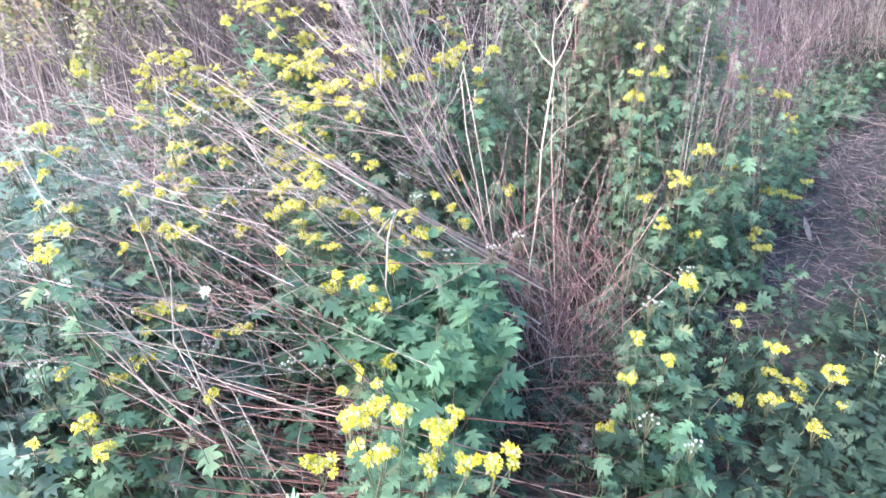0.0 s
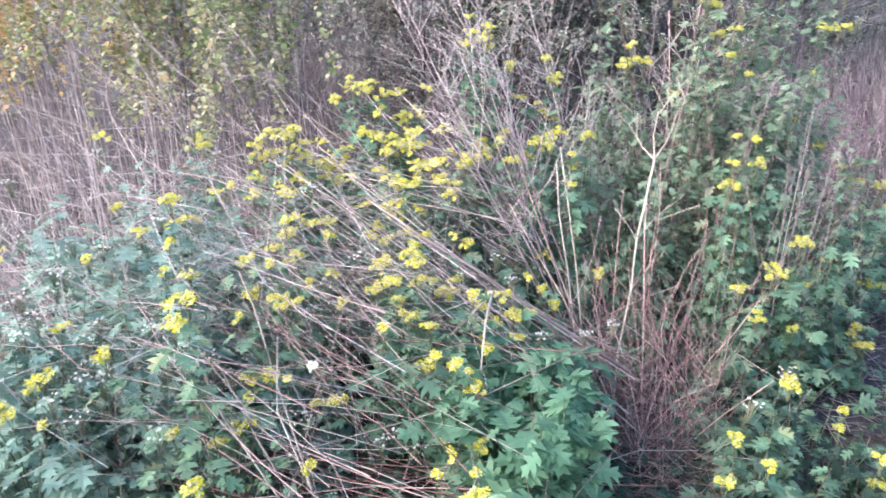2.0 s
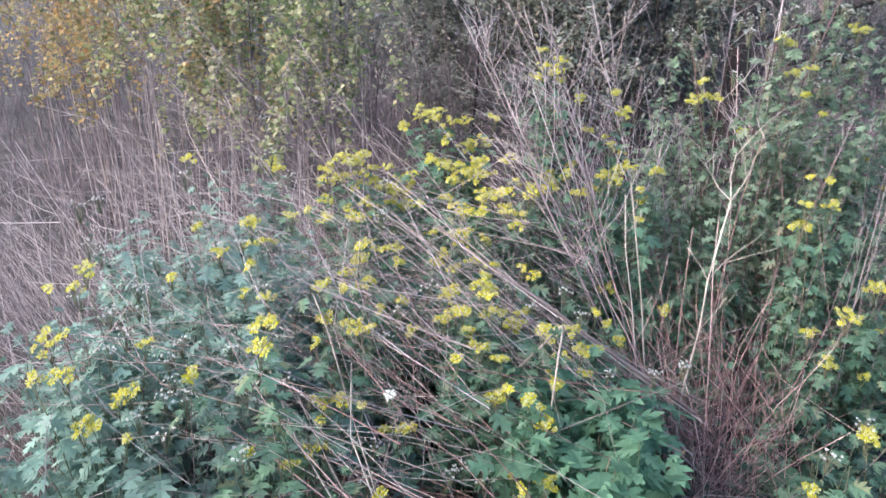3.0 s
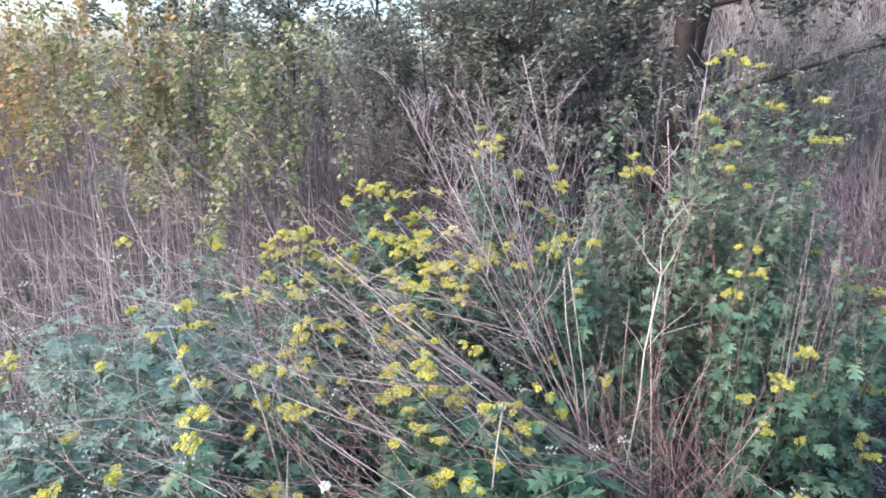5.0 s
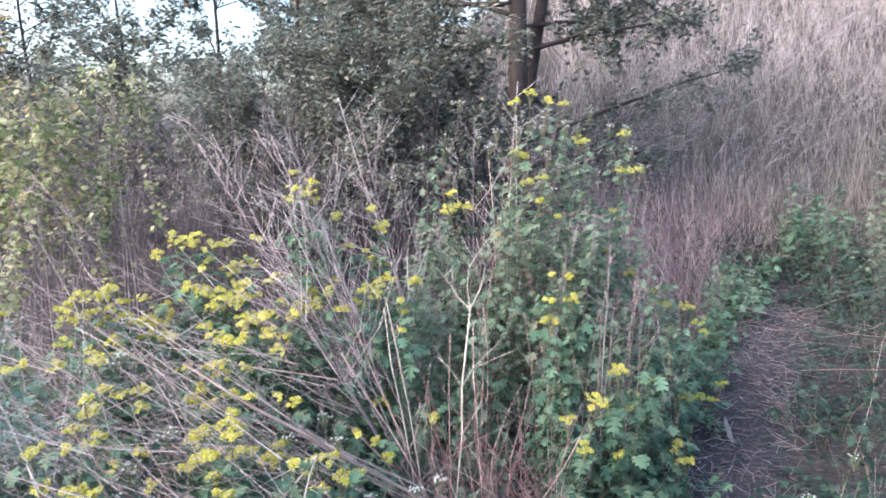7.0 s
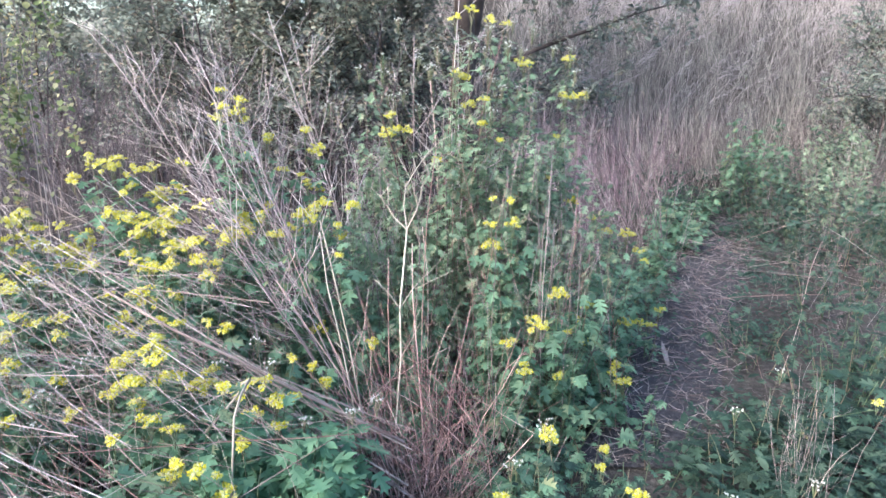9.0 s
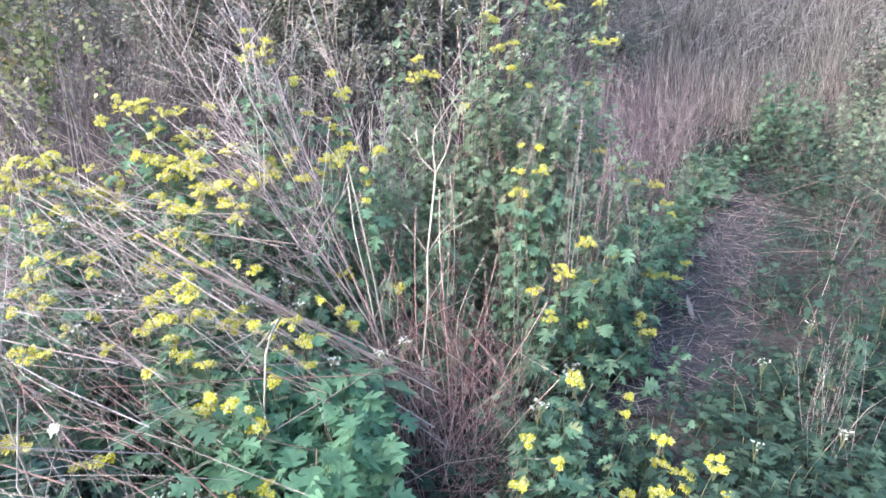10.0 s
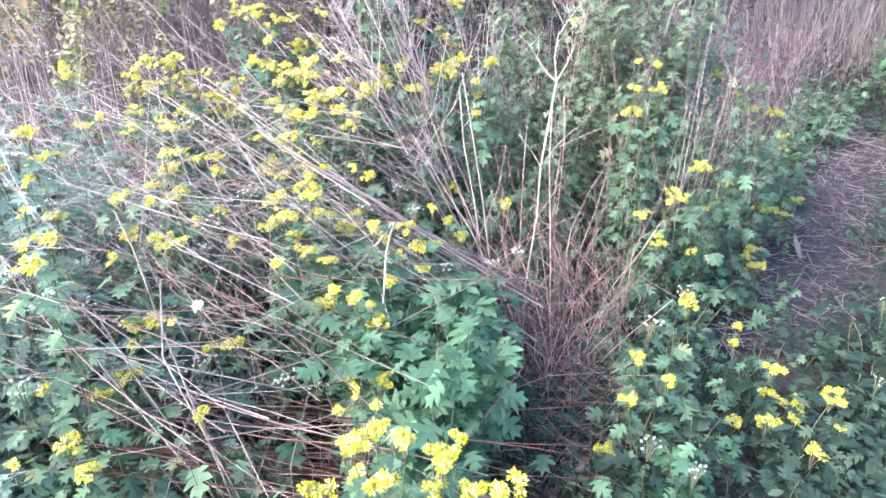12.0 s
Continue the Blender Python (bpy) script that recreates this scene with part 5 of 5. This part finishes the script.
def low_weeds(name, label, count, area, seed, keep, size=(0.02, 0.05), up=0.1, gaps=-0.05):
    r = random.Random(seed)
    s = Soup()
    k = 0
    while k < count:
        cx, cy = r.uniform(area[0], area[1]), r.uniform(area[2], area[3])
        k += 0.5
        if not keep(cx, cy) or noise.noise((cx * 2.2, cy * 2.2, 5.0)) < gaps:
            continue
        n = r.randint(6, 16)
        for i in range(n):
            p = (cx + r.gauss(0, 0.05), cy + r.gauss(0, 0.05), rise(cx, cy) + 0.01 + r.random() * up)
            s.add(r.choice(INNER[:2] + SMALL), leaf_pose(p, r.uniform(0, 6.3), r.uniform(-0.3, 0.7), r.uniform(-0.4, 0.4), r.uniform(*size)))
            k += 1
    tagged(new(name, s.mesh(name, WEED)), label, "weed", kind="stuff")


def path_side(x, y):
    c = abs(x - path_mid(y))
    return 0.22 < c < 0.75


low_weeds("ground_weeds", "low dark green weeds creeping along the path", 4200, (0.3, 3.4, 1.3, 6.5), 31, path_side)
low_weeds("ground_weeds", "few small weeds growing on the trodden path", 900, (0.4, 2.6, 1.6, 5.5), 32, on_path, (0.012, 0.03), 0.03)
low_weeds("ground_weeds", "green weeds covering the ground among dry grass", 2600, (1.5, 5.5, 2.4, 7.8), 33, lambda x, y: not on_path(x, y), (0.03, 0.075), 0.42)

low_weeds("ground_weeds", "weeds matted over the near end of the path, coloured dark for shade", 3000, (0.42, 1.65, 1.15, 2.08), 37, lambda x, y: x > 0.5 + 0.5 * (y - 1.2), (0.025, 0.055), 0.14, -1.0)


low_weeds("ground_weeds", "low green weeds closing over the far path", 2600, (1.5, 3.2, 4.4, 6.8), 34, lambda x, y: True, (0.03, 0.06), 0.12)
low_weeds("ground_weeds", "low green weeds under the flowers", 1600, (-1.6, 0.6, 0.9, 2.9), 35, lambda x, y: not on_path(x, y), (0.02, 0.05), 0.12)


low_weeds("ground_weeds", "patches of low green weeds on open ground", 900, (-5.0, 5.0, -4.0, 1.2), 36, lambda x, y: y < 0.5 or x < -1.9 or x > 1.3, (0.03, 0.06), 0.08)


# ---- shrubs and trees ----
SPRAY_LEAF = [oval(110 + k, w, 0.15, 0.15) for k, w in enumerate((0.75, 0.9, 0.65))]
SMALL_LEAF = [(np.array([(0, 0, 0), (w, 0.45, 0.06), (0, 1, -0.1), (-w, 0.45, 0.06)]), [(0, 1, 2), (0, 2, 3)]) for w in (0.2, 0.26, 0.32)]


def vine_shrub(x, y, width, depth, height, stems, seed, label, tint=VINE):
    r = random.Random(seed)
    root = tagged(new("vine_shrub"), label, "shrub", "vine shrubs")
    root.location = (x, y, 0)
    soup = Soup()
    meshes = [as_mesh("leaf", p, tint) for p in SPRAY_LEAF]
    single = 0
    for k in range(stems):
        a = Vector((r.uniform(-width, width), r.uniform(-depth, depth), 0))
        h = height * r.uniform(0.75, 1.12)
        b = a + Vector((r.gauss(0, 0.1), r.gauss(-0.06, 0.1), h))
        line = curved(a, b, 0.08, r, 9)
        tip = b + Vector((r.gauss(0, 0.09), -r.uniform(0.05, 0.2), -r.uniform(0.12, 0.5) * h))
        line += [b.lerp(tip, 0.35) + Vector((0, 0, 0.05)), b.lerp(tip, 0.7) + Vector((0, 0, 0.02)), tip]
        child("stem", as_mesh("stem", tube(line, 0.003, 0.0009), BRUSH if k % 3 else PALE_STALK), root)
        n = r.randint(100, 140)
        for i in range(n):
            t = (0.42 + 0.57 * math.sqrt(r.random())) * (len(line) - 1)
            j = min(int(t), len(line) - 2)
            p = line[j].lerp(line[j + 1], t - j) + Vector((r.gauss(0, 0.016), r.gauss(0, 0.016), r.gauss(0, 0.015)))
            m = leaf_pose(p, r.uniform(0, 6.3), r.uniform(-1.0, 0.3), r.uniform(-0.6, 0.6), r.uniform(0.013, 0.029))
            if single < 54 and p.y < 0 and i % 5 == 0:
                child("leaf", r.choice(meshes), root, m)
                single += 1
            else:
                soup.add(r.choice(SPRAY_LEAF), m)
    child("foliage", soup.mesh("foliage", tint), root, kind="stuff")


vine_shrub(-1.50, 2.34, 0.26, 0.16, 1.32, 28, 41, "shrub with hanging sprays of yellow-green leaves")
vine_shrub(-2.02, 2.36, 0.28, 0.18, 1.42, 28, 42, "shrub with hanging sprays of yellow-green and orange leaves")
vine_shrub(-2.52, 2.42, 0.28, 0.20, 1.48, 26, 43, "shrub with hanging sprays of yellow and orange leaves", GOLD)
vine_shrub(-1.97, 2.48, 0.13, 0.10, 1.52, 14, 45, "thin shrub with hanging sprays of orange leaves", GOLD)
vine_shrub(-3.15, 2.60, 0.36, 0.25, 1.50, 22, 44, "shrub with hanging sprays of yellow and orange leaves", GOLD)


def tree(name, x, y, trunk_r, height, crown_from, reach, limbs, leaves, seed, label, leaf=(0.03, 0.06), lean=(0, 0), arms=()):
    """A tree: tapered trunk, limbs that fork into twigs, and a crown of many leaves along the twigs."""
    r = random.Random(seed)
    root = tagged(new(name), label, "tree", "trees")
    root.location = (x, y, rise(x, y))
    line = [Vector((lean[0] * t + 0.04 * math.sin(5 * t + seed), lean[1] * t + 0.03 * math.cos(4 * t), height * t - 0.03)) for t in [i / 9 for i in range(10)]]
    child("trunk", as_mesh("trunk", tube(line, trunk_r, trunk_r * 0.3, 9), BARK), root)
    crown = Soup()
    twig_ends = []
    goals = list(arms)
    for k in range(limbs):
        a, up = r.uniform(0, math.tau), r.uniform(0.0, 1.0)
        ln = reach * r.uniform(0.55, 1.1)
        goals.append((r.uniform(crown_from, 0.97), Vector((math.cos(a) * math.cos(up), math.sin(a) * math.cos(up), math.sin(up))) * ln))
    for k_arm, (t, d) in enumerate(goals):
        i = min(int(t * 9), 8)
        p = line[i].lerp(line[i + 1], t * 9 - i)
        d = Vector(d)
        spine = [p, p + d * 0.35 + Vector((0, 0, 0.04)), p + d * 0.7 + Vector((r.gauss(0, 0.04), r.gauss(0, 0.04), 0.04)), p + d]
        child("limb", as_mesh("limb", tube(spine, trunk_r * 0.24, 0.003, 5), BARK), root)
        for q in range(24 if k_arm < len(arms) else 10):
            u = r.uniform(0.25, 1.0) * 3
            j = min(int(u), 2)
            a0 = spine[j].lerp(spine[j + 1], u - j)
            e = a0 + (d.normalized() * 0.8 + Vector((r.gauss(0, 0.7), r.gauss(0, 0.7), r.gauss(0.0, 0.7)))).normalized() * reach * r.uniform(0.25, 0.5)
            crown.add(tube([a0, (a0 + e) / 2 + Vector((0, 0, 0.03)), e], 0.003, 0.0015, 3))
            twig_ends.append((a0, e))
    child("branchwork", crown.mesh("branchwork", BARK), root, kind="stuff")
    s = Soup()
    for k in range(int(leaves * 2.4)):
        a0, e = r.choice(twig_ends)
        p = a0.lerp(e, r.uniform(0.1, 1.05)) + Vector((r.gauss(0, 0.03), r.gauss(0, 0.03), r.gauss(0, 0.03)))
        s.add(r.choice(SMALL_LEAF), leaf_pose(p, r.uniform(0, 6.3), r.uniform(-0.8, 0.6), r.uniform(-0.9, 0.9), r.uniform(*leaf)))
    child("crown", s.mesh("crown", TREE), root, kind="stuff")


tree("dark_tree", 0.17, 5.5, 0.105, 4.6, 0.5, 1.2, 26, 8500, 51, "dark-barked tree with drooping branches of small dark leaves", (0.04, 0.075), lean=(0.03, 0.1),
     arms=((0.24, (2.2, 1.1, 0.75)), (0.2, (1.3, 0.9, 0.1)), (0.4, (1.5, 0.5, 0.3)), (0.42, (-1.4, 0.1, 0.1)), (0.46, (-0.9, 0.5, 0.2)), (0.44, (0.9, 0.7, 0.1)), (0.5, (1.3, 0.9, 0.1)), (0.48, (-1.5, 0.6, 0.0))))
tree("dark_tree", 0.06, 5.75, 0.075, 4.6, 0.5, 1.0, 18, 4500, 52, "slim dark tree leaning away from its neighbour", (0.04, 0.075), lean=(0.74, 0.1))
SLIM = "slim young tree with thin dark foliage"
tree("young_tree", -0.95, 5.9, 0.035, 3.4, 0.12, 0.9, 26, 5200, 53, SLIM, (0.04, 0.075))
tree("young_tree", -1.85, 6.3, 0.033, 3.2, 0.12, 0.9, 24, 4600, 54, SLIM, (0.04, 0.075))
tree("young_tree", -2.8, 6.7, 0.03, 3.1, 0.14, 0.95, 20, 2800, 55, SLIM, (0.045, 0.08))
tree("young_tree", -3.9, 6.9, 0.03, 3.0, 0.2, 0.95, 18, 2000, 56, SLIM, (0.045, 0.08))
tree("young_tree", -5.1, 7.1, 0.03, 3.1, 0.25, 1.0, 18, 2000, 57, SLIM, (0.045, 0.08))
tree("young_tree", -6.3, 7.3, 0.035, 3.3, 0.3, 1.0, 18, 2000, 58, SLIM, (0.045, 0.085))
tree("young_tree", -0.35, 6.7, 0.035, 3.8, 0.14, 0.95, 26, 5200, 59, SLIM, (0.04, 0.075))
tree("young_tree", -0.9, 4.9, 0.016, 1.85, 0.35, 0.7, 24, 2600, 60, SLIM, (0.03, 0.06))
tree("young_tree", -0.42, 5.0, 0.016, 1.8, 0.35, 0.7, 22, 2400, 61, SLIM, (0.03, 0.06))
tree("young_tree", -1.75, 5.2, 0.016, 1.8, 0.05, 0.75, 22, 3200, 62, SLIM, (0.03, 0.06))
BUSH = "low grey-green bush with many small leaves"
for bx, by, bh, seed in ((4.2, 6.5, 1.5, 69), (-2.4, 5.6, 1.6, 64), (-3.4, 5.9, 1.6, 65), (-4.6, 6.1, 1.6, 66), (-1.2, 5.5, 1.7, 68)):
    tree("bush", bx, by, 0.016, bh, 0.05, 0.6, 24, 1900, seed, BUSH, (0.035, 0.065))
tree("young_tree", -1.3, 7.3, 0.035, 3.5, 0.12, 1.05, 24, 4600, 63, SLIM, (0.04, 0.075))


# ---- small things ----
def stone(x, y, size, seed):
    bm = bmesh.new()
    bmesh.ops.create_icosphere(bm, subdivisions=3, radius=size)
    for v in bm.verts:
        k = 1 + 0.25 * noise.noise(v.co * (1.4 / size) + Vector((seed, 0, 0)))
        v.co = Vector((v.co.x * 1.25 * k, v.co.y * k, v.co.z * 0.7 * k))
    me = bpy.data.meshes.new("stone")
    bm.to_mesh(me)
    bm.free()
    me.materials.append(STONE)
    me.polygons.foreach_set("use_smooth", [True] * len(me.polygons))
    ob = tagged(new("stone", me), "small pale grey stone half hidden among weeds", "stone")
    ob.location = (x, y, rise(x, y) + size * 0.6)


stone(0.149, 1.335, 0.026, 2)
husk = tagged(new("dry_leaf", as_mesh("dry_leaf", blade([(0, 0.015, 0), (0.2, 0.042, 0), (0.6, 0.05, 0), (1.0, 0.006, 0)], 0.12, -0.06), PALE_STALK)), "long pale dry leaf lying on the path", "leaf")
husk.matrix_world = Matrix.Translation((1.065, 2.67, rise(1.065, 2.67) + 0.026)) @ Matrix.Rotation(-0.18, 4, "Z") @ Matrix.Scale(0.235, 4)
